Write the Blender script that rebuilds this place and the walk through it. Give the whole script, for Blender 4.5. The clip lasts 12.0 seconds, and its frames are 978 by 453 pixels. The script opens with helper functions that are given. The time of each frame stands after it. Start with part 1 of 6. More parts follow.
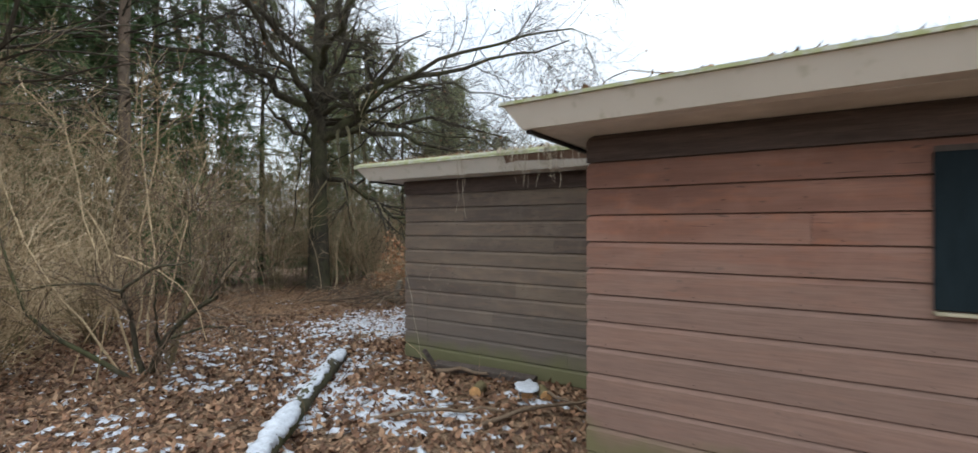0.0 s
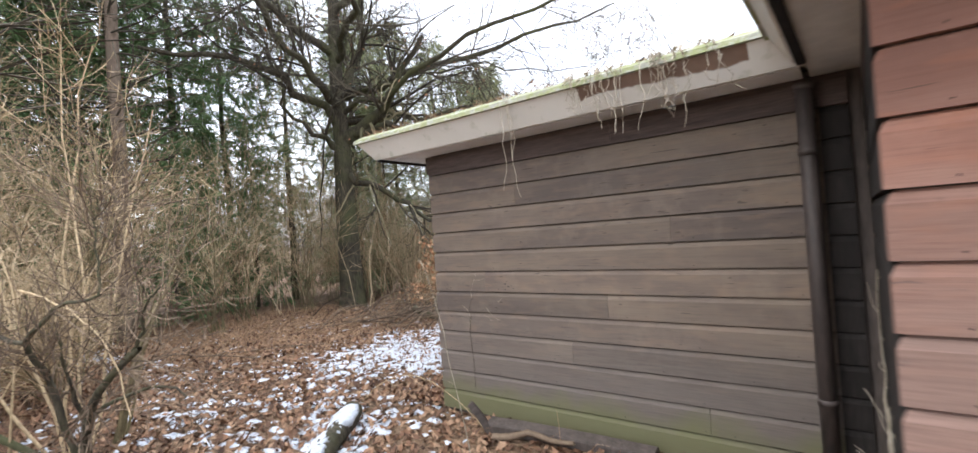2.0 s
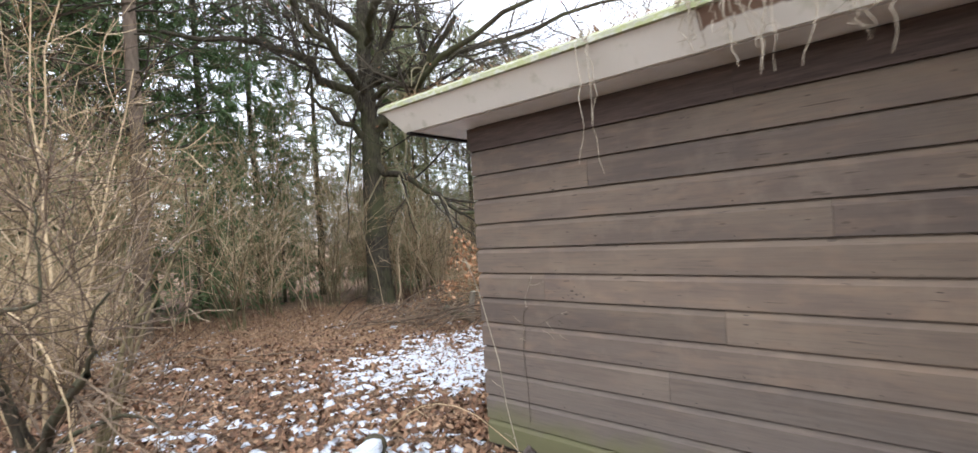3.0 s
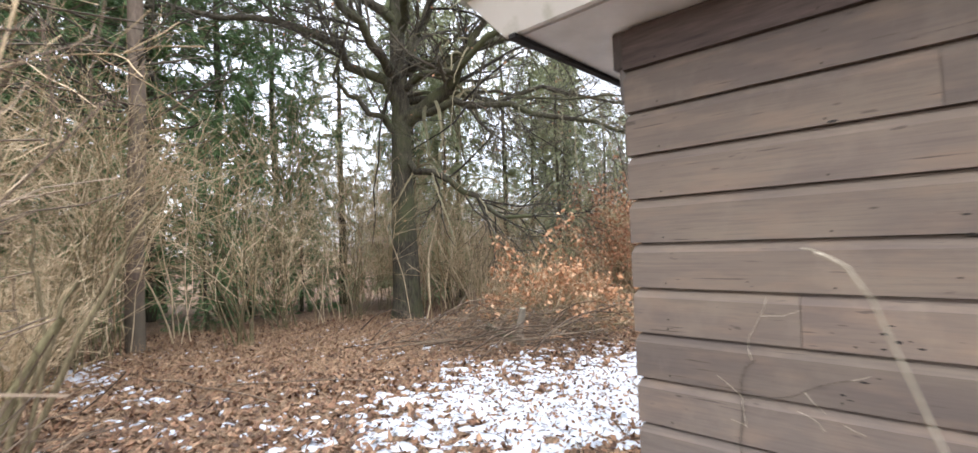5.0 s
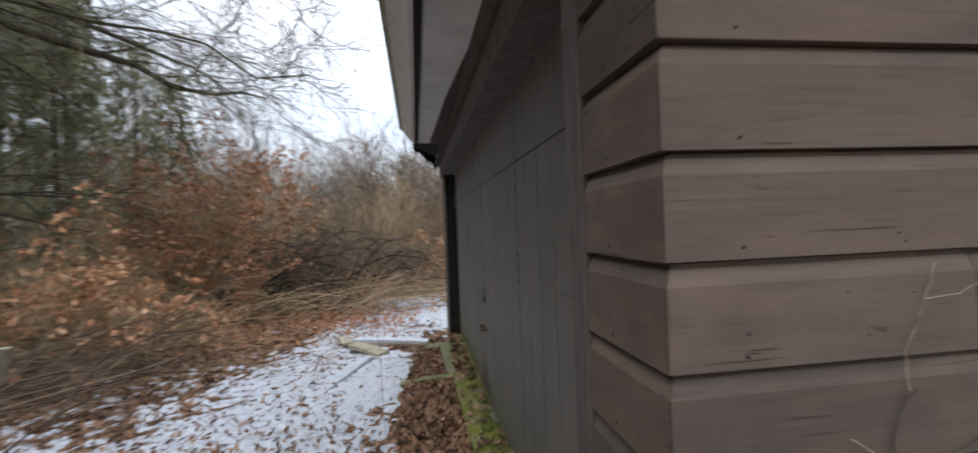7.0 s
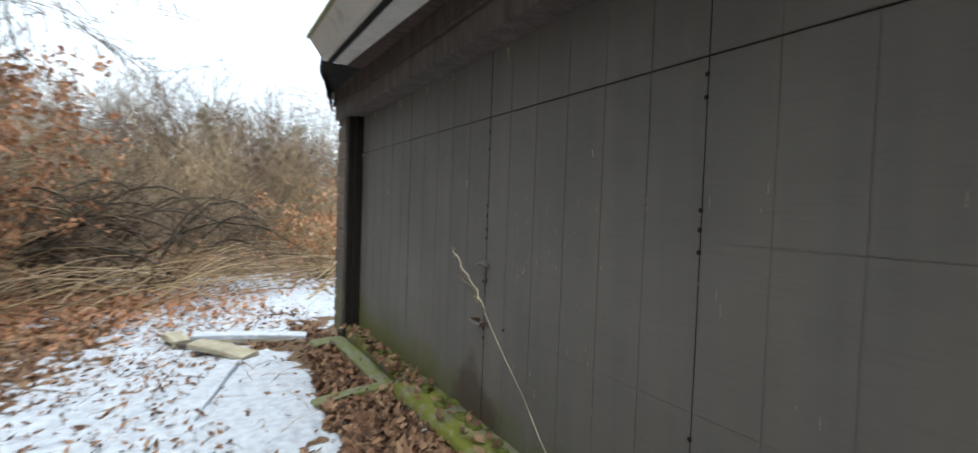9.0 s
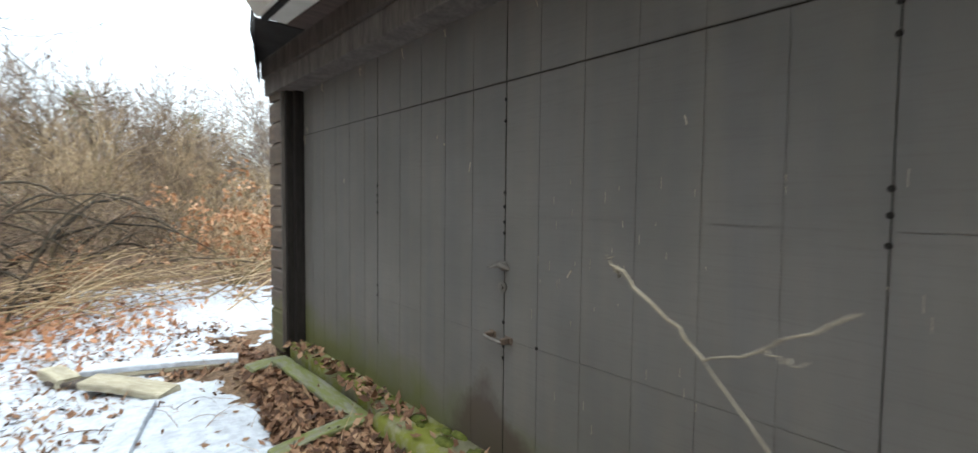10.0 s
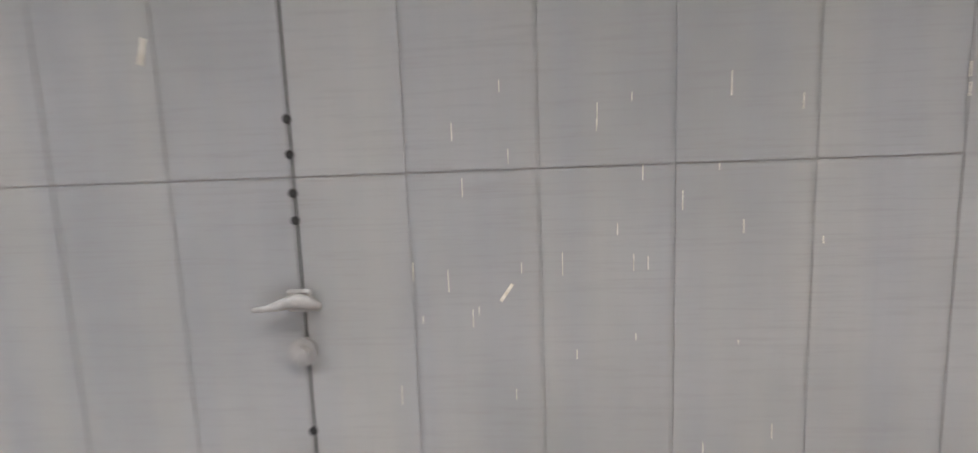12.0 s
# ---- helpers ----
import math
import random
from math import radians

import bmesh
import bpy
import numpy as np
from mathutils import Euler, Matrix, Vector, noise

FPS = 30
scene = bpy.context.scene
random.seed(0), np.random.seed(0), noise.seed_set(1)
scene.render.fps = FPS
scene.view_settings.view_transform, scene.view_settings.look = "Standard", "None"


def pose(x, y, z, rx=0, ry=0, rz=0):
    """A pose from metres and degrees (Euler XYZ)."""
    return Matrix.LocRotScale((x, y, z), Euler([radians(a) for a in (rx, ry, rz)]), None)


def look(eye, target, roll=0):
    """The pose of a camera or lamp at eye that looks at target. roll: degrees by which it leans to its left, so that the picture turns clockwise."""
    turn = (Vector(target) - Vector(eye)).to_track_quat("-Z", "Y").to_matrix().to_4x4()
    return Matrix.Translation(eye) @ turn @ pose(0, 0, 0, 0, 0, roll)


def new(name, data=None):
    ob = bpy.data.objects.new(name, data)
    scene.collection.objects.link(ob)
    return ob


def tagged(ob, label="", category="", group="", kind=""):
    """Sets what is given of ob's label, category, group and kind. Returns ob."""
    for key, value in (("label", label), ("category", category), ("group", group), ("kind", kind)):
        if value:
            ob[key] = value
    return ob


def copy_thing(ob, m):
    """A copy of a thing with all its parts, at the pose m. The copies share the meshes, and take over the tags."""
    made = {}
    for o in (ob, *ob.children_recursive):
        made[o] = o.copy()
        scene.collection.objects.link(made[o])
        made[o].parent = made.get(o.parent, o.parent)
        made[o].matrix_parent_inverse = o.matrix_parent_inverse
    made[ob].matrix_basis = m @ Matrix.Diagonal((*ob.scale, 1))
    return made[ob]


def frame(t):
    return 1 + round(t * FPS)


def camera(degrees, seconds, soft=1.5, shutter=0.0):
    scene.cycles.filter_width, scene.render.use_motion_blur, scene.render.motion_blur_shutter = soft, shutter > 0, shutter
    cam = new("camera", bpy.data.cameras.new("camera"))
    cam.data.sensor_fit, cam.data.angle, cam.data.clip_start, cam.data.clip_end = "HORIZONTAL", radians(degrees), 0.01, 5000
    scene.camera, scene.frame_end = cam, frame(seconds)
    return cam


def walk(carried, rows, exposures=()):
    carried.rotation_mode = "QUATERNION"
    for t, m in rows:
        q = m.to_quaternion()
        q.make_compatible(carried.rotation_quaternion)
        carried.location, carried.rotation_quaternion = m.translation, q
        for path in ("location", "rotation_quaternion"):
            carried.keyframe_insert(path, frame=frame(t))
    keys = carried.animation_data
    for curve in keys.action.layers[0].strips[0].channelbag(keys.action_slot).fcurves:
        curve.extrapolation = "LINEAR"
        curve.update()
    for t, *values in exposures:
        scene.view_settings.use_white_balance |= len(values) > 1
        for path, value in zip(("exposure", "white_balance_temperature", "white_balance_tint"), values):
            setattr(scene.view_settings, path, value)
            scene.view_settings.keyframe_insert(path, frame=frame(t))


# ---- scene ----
cam = camera(90.2, 12.0, shutter=0.5)
PATH = [
    (0, (4.186, -4.612, 1.709), (3.112, -2.924, 1.718), 0.1),
    (0.5, (3.919, -4.183, 1.677), (2.727, -2.578, 1.668), 0.2),
    (1, (3.637, -3.864, 1.613), (2.383, -2.307, 1.564), -2.3),
    (1.5, (3.339, -3.456, 1.606), (2.139, -1.857, 1.594), -3.6),
    (2, (2.999, -3.099, 1.599), (1.784, -1.51, 1.624), -4.1),
    (2.5, (2.627, -2.832, 1.548), (1.397, -1.255, 1.569), -2.9),
    (3, (2.292, -2.514, 1.583), (0.987, -0.999, 1.597), -3.7),
    (4.8, (1.026, -1.827, 1.478), (-0.335, -0.363, 1.55), -1.8),
    (5, (0.88, -1.744, 1.48), (-0.48, -0.28, 1.549), -2.1),
    (5.5, (0.548, -1.562, 1.409), (-0.6, 0.076, 1.442), -1.8),
    (6, (0.15, -1.344, 1.356), (-0.51, 0.544, 1.359), -2.2),
    (6.5, (-0.109, -1.005, 1.362), (-0.259, 0.989, 1.38), -2.6),
    (7, (-0.363, -0.677, 1.358), (-0.066, 1.301, 1.357), -2.2),
    (7.2, (-0.461, -0.554, 1.341), (-0.007, 1.394, 1.34), -2.5),
    (8.8, (-1.169, 0.599, 1.197), (-0.272, 2.385, 1.132), 2.4),
    (9, (-1.174, 0.763, 1.19), (-0.155, 2.482, 1.119), 2.0),
    (9.5, (-1.204, 1.131, 1.19), (-0.071, 2.777, 1.112), 2.4),
    (10, (-1.259, 1.466, 1.17), (0.04, 2.984, 1.069), 0.6),
    (10.5, (-1.194, 1.815, 1.124), (0.257, 3.186, 1.006), 0.0),
    (11, (-1.028, 2.161, 1.151), (0.669, 3.205, 0.98), -1.1),
    (11.5, (-0.938, 2.467, 1.145), (0.985, 2.972, 0.926), -3.2),
    (12, (-0.67, 2.603, 1.118), (1.31, 2.748, 0.874), -2.1),
]
EXPOSURES = [(0, -0.15), (0.5, 0.38), (1, 0.80), (1.5, 0.85), (2, 0.80), (2.5, 0.64), (3, 0.80), (5, 1.17), (5.5, 1.30), (6, 0.58), (6.5, 0.34), (7, -0.06), (8.8, 0.44), (9.5, 0.47), (10, 0.82), (10.5, 1.3), (11, 1.45), (11.5, 2.19), (12, 2.41)]
TINTS = {0: 5, 0.5: 8, 8.8: 4, 9.5: 2, 10: 2, 10.5: 5}  # the camera leans to green by the door
EXPOSURES = [(t, stops, 6500, TINTS.get(t, 10)) for t, stops in EXPOSURES]
walk(cam, [(t, look(eye, target, roll)) for t, eye, target, roll in PATH], EXPOSURES)

# ---- world and sun: a bright overcast sky ----
world = bpy.data.worlds.new("overcast")
scene.world = world
world.use_nodes = True
wn, wl = world.node_tree.nodes, world.node_tree.links
wn.clear()
sky = wn.new("ShaderNodeTexSky")
sky.sky_type, sky.sun_disc = "NISHITA", False
sky.sun_elevation, sky.sun_rotation = radians(38), radians(200)
sky_bg = wn.new("ShaderNodeBackground")
sky_bg.inputs["Strength"].default_value = 0.06
wl.new(sky.outputs[0], sky_bg.inputs["Color"])
cloud_bg = wn.new("ShaderNodeBackground")
cloud_noise, cloud_ramp, cloud_co = wn.new("ShaderNodeTexNoise"), wn.new("ShaderNodeValToRGB"), wn.new("ShaderNodeTexCoord")
cloud_noise.inputs["Scale"].default_value, cloud_noise.inputs["Detail"].default_value = 2.2, 6
cloud_ramp.color_ramp.elements[0].position, cloud_ramp.color_ramp.elements[0].color = 0.3, (0.74, 0.79, 0.9, 1)
cloud_ramp.color_ramp.elements[1].position, cloud_ramp.color_ramp.elements[1].color = 0.7, (0.97, 0.98, 1.0, 1)
wl.new(cloud_co.outputs["Generated"], cloud_noise.inputs["Vector"])
wl.new(cloud_noise.outputs[0], cloud_ramp.inputs[0])
wl.new(cloud_ramp.outputs[0], cloud_bg.inputs["Color"])
sky_split, sky_rise = wn.new("ShaderNodeSeparateXYZ"), wn.new("ShaderNodeMapRange")  # an overcast sky is brighter overhead
wl.new(cloud_co.outputs["Generated"], sky_split.inputs[0])
wl.new(sky_split.outputs[2], sky_rise.inputs["Value"])
sky_rise.inputs["To Min"].default_value, sky_rise.inputs["To Max"].default_value = 0.74, 2.4
wl.new(sky_rise.outputs[0], cloud_bg.inputs["Strength"])
add = wn.new("ShaderNodeAddShader")
world_out = wn.new("ShaderNodeOutputWorld")
wl.new(sky_bg.outputs[0], add.inputs[0])
wl.new(cloud_bg.outputs[0], add.inputs[1])
wl.new(add.outputs[0], world_out.inputs[0])

sun = new("sun", bpy.data.lights.new("sun", "SUN"))
sun.data.energy, sun.data.angle, sun.data.color = 1.0, radians(40), (1.0, 0.97, 0.93)
sun.matrix_world = look((0, 0, 20), (4.5, 7, 6))


# ---- materials ----
def mat(name, rough=0.8, metal=0.0):
    m = bpy.data.materials.new(name)
    m.use_nodes = True
    b = m.node_tree.nodes["Principled BSDF"]
    b.inputs["Roughness"].default_value = rough
    b.inputs["Metallic"].default_value = metal
    b.inputs["Specular IOR Level"].default_value = 0.25 if rough > 0.7 else 0.5
    return m, m.node_tree.nodes, m.node_tree.links, b


def node(ns, ls, kind, **links):
    n = ns.new("ShaderNode" + kind)
    for key, value in links.items():
        sock = n.inputs[int(key[1:])] if key[0] == "i" and key[1:].isdigit() else n.inputs[key.replace("_", " ")]
        if hasattr(value, "is_linked") or isinstance(value, bpy.types.NodeSocket):
            ls.new(value, sock)
        else:
            sock.default_value = value
    return n


def ramp(ns, ls, fac, *stops):
    r = ns.new("ShaderNodeValToRGB")
    e = r.color_ramp.elements
    while len(e) < len(stops):
        e.new(0.5)
    for el, (p, c) in zip(e, stops):
        el.position, el.color = p, (*c, 1)
    ls.new(fac, r.inputs[0])
    return r.outputs[0]


def mix(ns, ls, fac, a, b, blend="MIX"):
    n = ns.new("ShaderNodeMix")
    n.data_type, n.blend_type = "RGBA", blend
    for sock, v in ((n.inputs[0], fac), (n.inputs[6], a), (n.inputs[7], b)):
        if isinstance(v, bpy.types.NodeSocket):
            ls.new(v, sock)
        else:
            sock.default_value = (*v, 1) if isinstance(v, tuple) else v
    return n.outputs[2]


def math_node(ns, ls, op, a, b=0.0, clamp=False):
    n = ns.new("ShaderNodeMath")
    n.operation, n.use_clamp = op, clamp
    for sock, v in ((n.inputs[0], a), (n.inputs[1], b)):
        if isinstance(v, bpy.types.NodeSocket):
            ls.new(v, sock)
        else:
            sock.default_value = v
    return n.outputs[0]


def shifted(ns, ls, scale, output="Object"):
    """Object coordinates, scaled, moved on by each object's random number."""
    co, info = ns.new("ShaderNodeTexCoord"), ns.new("ShaderNodeObjectInfo")
    far = node(ns, ls, "CombineXYZ", i0=math_node(ns, ls, "MULTIPLY", info.outputs["Random"], 37.0), i1=math_node(ns, ls, "MULTIPLY", info.outputs["Random"], 11.0))
    moved = node(ns, ls, "VectorMath", i0=co.outputs[output], i1=far.outputs[0])
    mp = node(ns, ls, "Mapping", Vector=moved.outputs[0])
    mp.inputs["Scale"].default_value = scale
    return mp.outputs[0], info.outputs["Random"]


def world_z(ns, ls):
    g = ns.new("ShaderNodeNewGeometry")
    s = node(ns, ls, "SeparateXYZ", i0=g.outputs["Position"])
    return g.outputs["Position"], s.outputs[0], s.outputs[1], s.outputs[2]


def noise_tex(ns, ls, vec, scale, detail=4.0, rough=0.55):
    return node(ns, ls, "TexNoise", Vector=vec, Scale=scale, Detail=detail, Roughness=rough).outputs[0]


def bump(ns, ls, b, height, strength=0.3, distance=0.005):
    n = node(ns, ls, "Bump", Height=height, Strength=strength, Distance=distance)
    ls.new(n.outputs[0], b.inputs["Normal"])


def siding(name, dark, mid, light, worn, moss_to, faded, fade_to, rough=0.75):
    """Weathered painted boards: long grain, patches where the paint has worn, algae low down with a ragged top."""
    m, ns, ls, b = mat(name, rough)
    grain_vec, rnd = shifted(ns, ls, (1.6, 30, 42))
    patch_vec, _ = shifted(ns, ls, (1.0, 3.0, 4.0))
    grain = noise_tex(ns, ls, grain_vec, 3.0, 6.0, 0.65)
    patch = noise_tex(ns, ls, patch_vec, 1.7, 4.0, 0.6)
    base = mix(ns, ls, ramp(ns, ls, patch, (0.35, (0, 0, 0)), (0.7, (1, 1, 1))), mid, light)
    base = mix(ns, ls, ramp(ns, ls, grain, (0.28, (0.42, 0.42, 0.42)), (0.55, (0, 0, 0))), base, dark)
    broad = noise_tex(ns, ls, patch_vec, 0.6, 3.0, 0.5)
    base = mix(ns, ls, ramp(ns, ls, broad, (0.35, (0.6, 0.6, 0.6)), (0.6, (0, 0, 0))), base, dark)
    spots = noise_tex(ns, ls, patch_vec, 5.0, 3.0, 0.5)
    base = mix(ns, ls, math_node(ns, ls, "MULTIPLY", ramp(ns, ls, spots, (0.50, (0, 0, 0)), (0.72, (1, 1, 1))), 0.45), base, worn)
    smear_vec, _ = shifted(ns, ls, (2.0, 5.0, 1.4))
    smear = noise_tex(ns, ls, smear_vec, 2.6, 5.0, 0.65)
    base = mix(ns, ls, ramp(ns, ls, smear, (0.52, (0, 0, 0)), (0.72, (0.4, 0.4, 0.4))), base, tuple(0.02 + v for v in light))
    tone = ramp(ns, ls, rnd, (0.0, (0.80, 0.80, 0.82)), (1.0, (1.15, 1.12, 1.10)))
    base = mix(ns, ls, 1.0, base, tone, "MULTIPLY")
    crack_vec, _ = shifted(ns, ls, (2.2, 40, 55))
    cracks = noise_tex(ns, ls, crack_vec, 2.0, 3.0, 0.5)
    base = mix(ns, ls, ramp(ns, ls, cracks, (0.68, (0, 0, 0)), (0.74, (0.75, 0.75, 0.75))), base, (0.035, 0.027, 0.023))
    scuffs = noise_tex(ns, ls, patch_vec, 11.0, 2.0, 0.5)
    base = mix(ns, ls, ramp(ns, ls, scuffs, (0.70, (0, 0, 0)), (0.74, (0.6, 0.6, 0.6))), base, (0.05, 0.04, 0.035))
    knots = node(ns, ls, "TexVoronoi", Vector=patch_vec, Scale=3.2)
    base = mix(ns, ls, ramp(ns, ls, knots.outputs["Distance"], (0.025, (0.75, 0.75, 0.75)), (0.05, (0, 0, 0))), base, (0.018, 0.014, 0.012))
    pos, _, _, z = world_z(ns, ls)
    fade = ramp(ns, ls, math_node(ns, ls, "ADD", math_node(ns, ls, "SUBTRACT", z, fade_to), math_node(ns, ls, "MULTIPLY", patch, -0.7)), (-0.0, (0.75, 0.75, 0.75)), (0.5, (0, 0, 0)))
    base = mix(ns, ls, fade, base, mix(ns, ls, ramp(ns, ls, grain, (0.3, (0, 0, 0)), (0.6, (1, 1, 1))), tuple(0.7 * v for v in faded), faded))
    edge = math_node(ns, ls, "ADD", z, math_node(ns, ls, "MULTIPLY", noise_tex(ns, ls, pos, 3.0), -0.35))
    green = ramp(ns, ls, math_node(ns, ls, "ADD", edge, -moss_to + 0.5), (0.36, (1, 1, 1)), (0.52, (0, 0, 0)))
    base = mix(ns, ls, math_node(ns, ls, "MULTIPLY", green, 0.75), base, (0.132, 0.135, 0.06))
    ls.new(base, b.inputs["Base Color"])
    bump(ns, ls, b, grain, 0.35, 0.002)
    return m


M_SIDING = siding("weathered_brown_siding", (0.085, 0.068, 0.063), (0.152, 0.121, 0.100), (0.20, 0.158, 0.120), (0.225, 0.160, 0.115), 0.22, (0.145, 0.124, 0.113), 0.15)
M_SIDING_RED = siding("weathered_red_brown_siding", (0.15, 0.075, 0.055), (0.25, 0.13, 0.098), (0.34, 0.185, 0.14), (0.36, 0.15, 0.085), 0.31, (0.235, 0.165, 0.140), 0.95)


def plain_wood(name, a, c, scale=(1, 1, 1), rough=0.8, moss=False):
    m, ns, ls, b = mat(name, rough)
    vec, rnd = shifted(ns, ls, scale)
    n1, n2 = noise_tex(ns, ls, vec, 6.0, 6.0, 0.65), noise_tex(ns, ls, vec, 1.3, 3.0)
    base = mix(ns, ls, ramp(ns, ls, n1, (0.3, (0, 0, 0)), (0.7, (1, 1, 1))), a, c)
    base = mix(ns, ls, 1.0, base, ramp(ns, ls, n2, (0.3, (0.75, 0.75, 0.75)), (0.7, (1.2, 1.2, 1.2))), "MULTIPLY")
    if moss:
        base = mix(ns, ls, ramp(ns, ls, noise_tex(ns, ls, vec, 2.6, 6.0, 0.7), (0.42, (0, 0, 0)), (0.56, (1, 1, 1))), base, moss)
    ls.new(base, b.inputs["Base Color"])
    bump(ns, ls, b, n1, 0.4, 0.003)
    return m


M_DARK_TRIM = plain_wood("dark_brown_trim", (0.055, 0.045, 0.04), (0.11, 0.09, 0.08), (8, 8, 1.5))
M_FRAME = plain_wood("grey_brown_frame", (0.10, 0.088, 0.08), (0.17, 0.15, 0.138), (8, 8, 1.5))
M_SOFFIT = plain_wood("cream_soffit", (0.62, 0.60, 0.55), (0.76, 0.74, 0.69), (1, 1, 1), 0.7)
M_PLANK = plain_wood("algae_grey_plank", (0.16, 0.165, 0.13), (0.27, 0.27, 0.21), (2, 9, 9), 0.85, (0.16, 0.18, 0.06))
M_PALE_BOARD = plain_wood("pale_weathered_board", (0.30, 0.27, 0.19), (0.50, 0.46, 0.36), (2, 9, 9), 0.85)
M_BLACK = plain_wood("black_underlay_and_gap", (0.012, 0.011, 0.011), (0.03, 0.028, 0.027))
M_ROOF = plain_wood("mossy_roof_edge", (0.28, 0.28, 0.23), (0.50, 0.50, 0.44), (6, 6, 12), 0.9, (0.27, 0.29, 0.15))
M_METAL = plain_wood("painted_steel_fitting", (0.14, 0.128, 0.115), (0.23, 0.21, 0.19), (5, 5, 5), 0.5)
M_RUSTY = plain_wood("rust_stained_steel", (0.08, 0.058, 0.045), (0.17, 0.125, 0.095), (30, 30, 30), 0.6)
M_RUST = plain_wood("rusty_pipe", (0.03, 0.024, 0.022), (0.075, 0.056, 0.05), (6, 6, 1.5), 0.6)
M_SHUTTER = plain_wood("dark_blue_green_shutter", (0.006, 0.013, 0.018), (0.012, 0.022, 0.028), (5, 5, 1), 0.9)
# near-black wood: shade of the corner and the door recess put into its colour
M_SHADE_DARK = plain_wood("shade_dark_timber", (0.014, 0.012, 0.011), (0.03, 0.025, 0.023), (8, 8, 1.5))
M_EAVE_DARK = plain_wood("dark_eave_brown", (0.06, 0.045, 0.04), (0.11, 0.08, 0.07), (1.5, 20, 20))
M_CONCRETE = plain_wood("mossy_concrete", (0.20, 0.19, 0.15), (0.33, 0.31, 0.25), (2, 2, 2), 0.9, (0.12, 0.14, 0.03))
M_SILL = plain_wood("mossy_sill", (0.19, 0.185, 0.12), (0.30, 0.29, 0.19), (2, 2, 2), 0.95, (0.17, 0.185, 0.035))
M_MOSS = plain_wood("bright_moss", (0.07, 0.09, 0.02), (0.15, 0.165, 0.04), (9, 9, 9), 1.0)
M_STRING = plain_wood("pale_dry_root", (0.32, 0.27, 0.2), (0.55, 0.49, 0.4), (9, 9, 9), 0.9)
M_STALK = plain_wood("pale_dry_stalk", (0.24, 0.205, 0.15), (0.36, 0.32, 0.25), (9, 9, 9), 0.9)
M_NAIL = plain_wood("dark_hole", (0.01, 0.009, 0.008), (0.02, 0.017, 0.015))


def fascia_paint():
    """Cream paint, flaked off in ragged sheets along one stretch so that the brown board shows."""
    m, ns, ls, b = mat("flaking_cream_fascia", 0.65)
    pos, x, y, z = world_z(ns, ls)
    n1 = noise_tex(ns, ls, pos, 2.2, 6.0, 0.65)
    grain = noise_tex(ns, ls, pos, 14.0, 4.0, 0.6)
    base = mix(ns, ls, n1, (0.60, 0.57, 0.51), (0.74, 0.71, 0.65))
    base = mix(ns, ls, ramp(ns, ls, noise_tex(ns, ls, pos, 9.0, 3.0), (0.58, (0, 0, 0)), (0.72, (0.4, 0.4, 0.4))), base, (0.30, 0.31, 0.2))
    ragged = math_node(ns, ls, "ADD", z, math_node(ns, ls, "MULTIPLY", n1, 0.14))
    high = ramp(ns, ls, math_node(ns, ls, "ADD", ragged, -1.975), (0.475, (0, 0, 0)), (0.482, (1, 1, 1)))
    along = math_node(ns, ls, "MULTIPLY", math_node(ns, ls, "GREATER_THAN", x, 1.66), math_node(ns, ls, "LESS_THAN", x, 2.6))
    south = math_node(ns, ls, "MULTIPLY", math_node(ns, ls, "GREATER_THAN", y, -0.5), math_node(ns, ls, "LESS_THAN", y, -0.1))
    bare = math_node(ns, ls, "MULTIPLY", high, math_node(ns, ls, "MULTIPLY", along, south))
    base = mix(ns, ls, bare, base, mix(ns, ls, grain, (0.14, 0.085, 0.06), (0.25, 0.165, 0.12)))
    ls.new(base, b.inputs["Base Color"])
    bump(ns, ls, b, math_node(ns, ls, "ADD", grain, math_node(ns, ls, "MULTIPLY", bare, -1.5)), 0.3, 0.003)
    return m


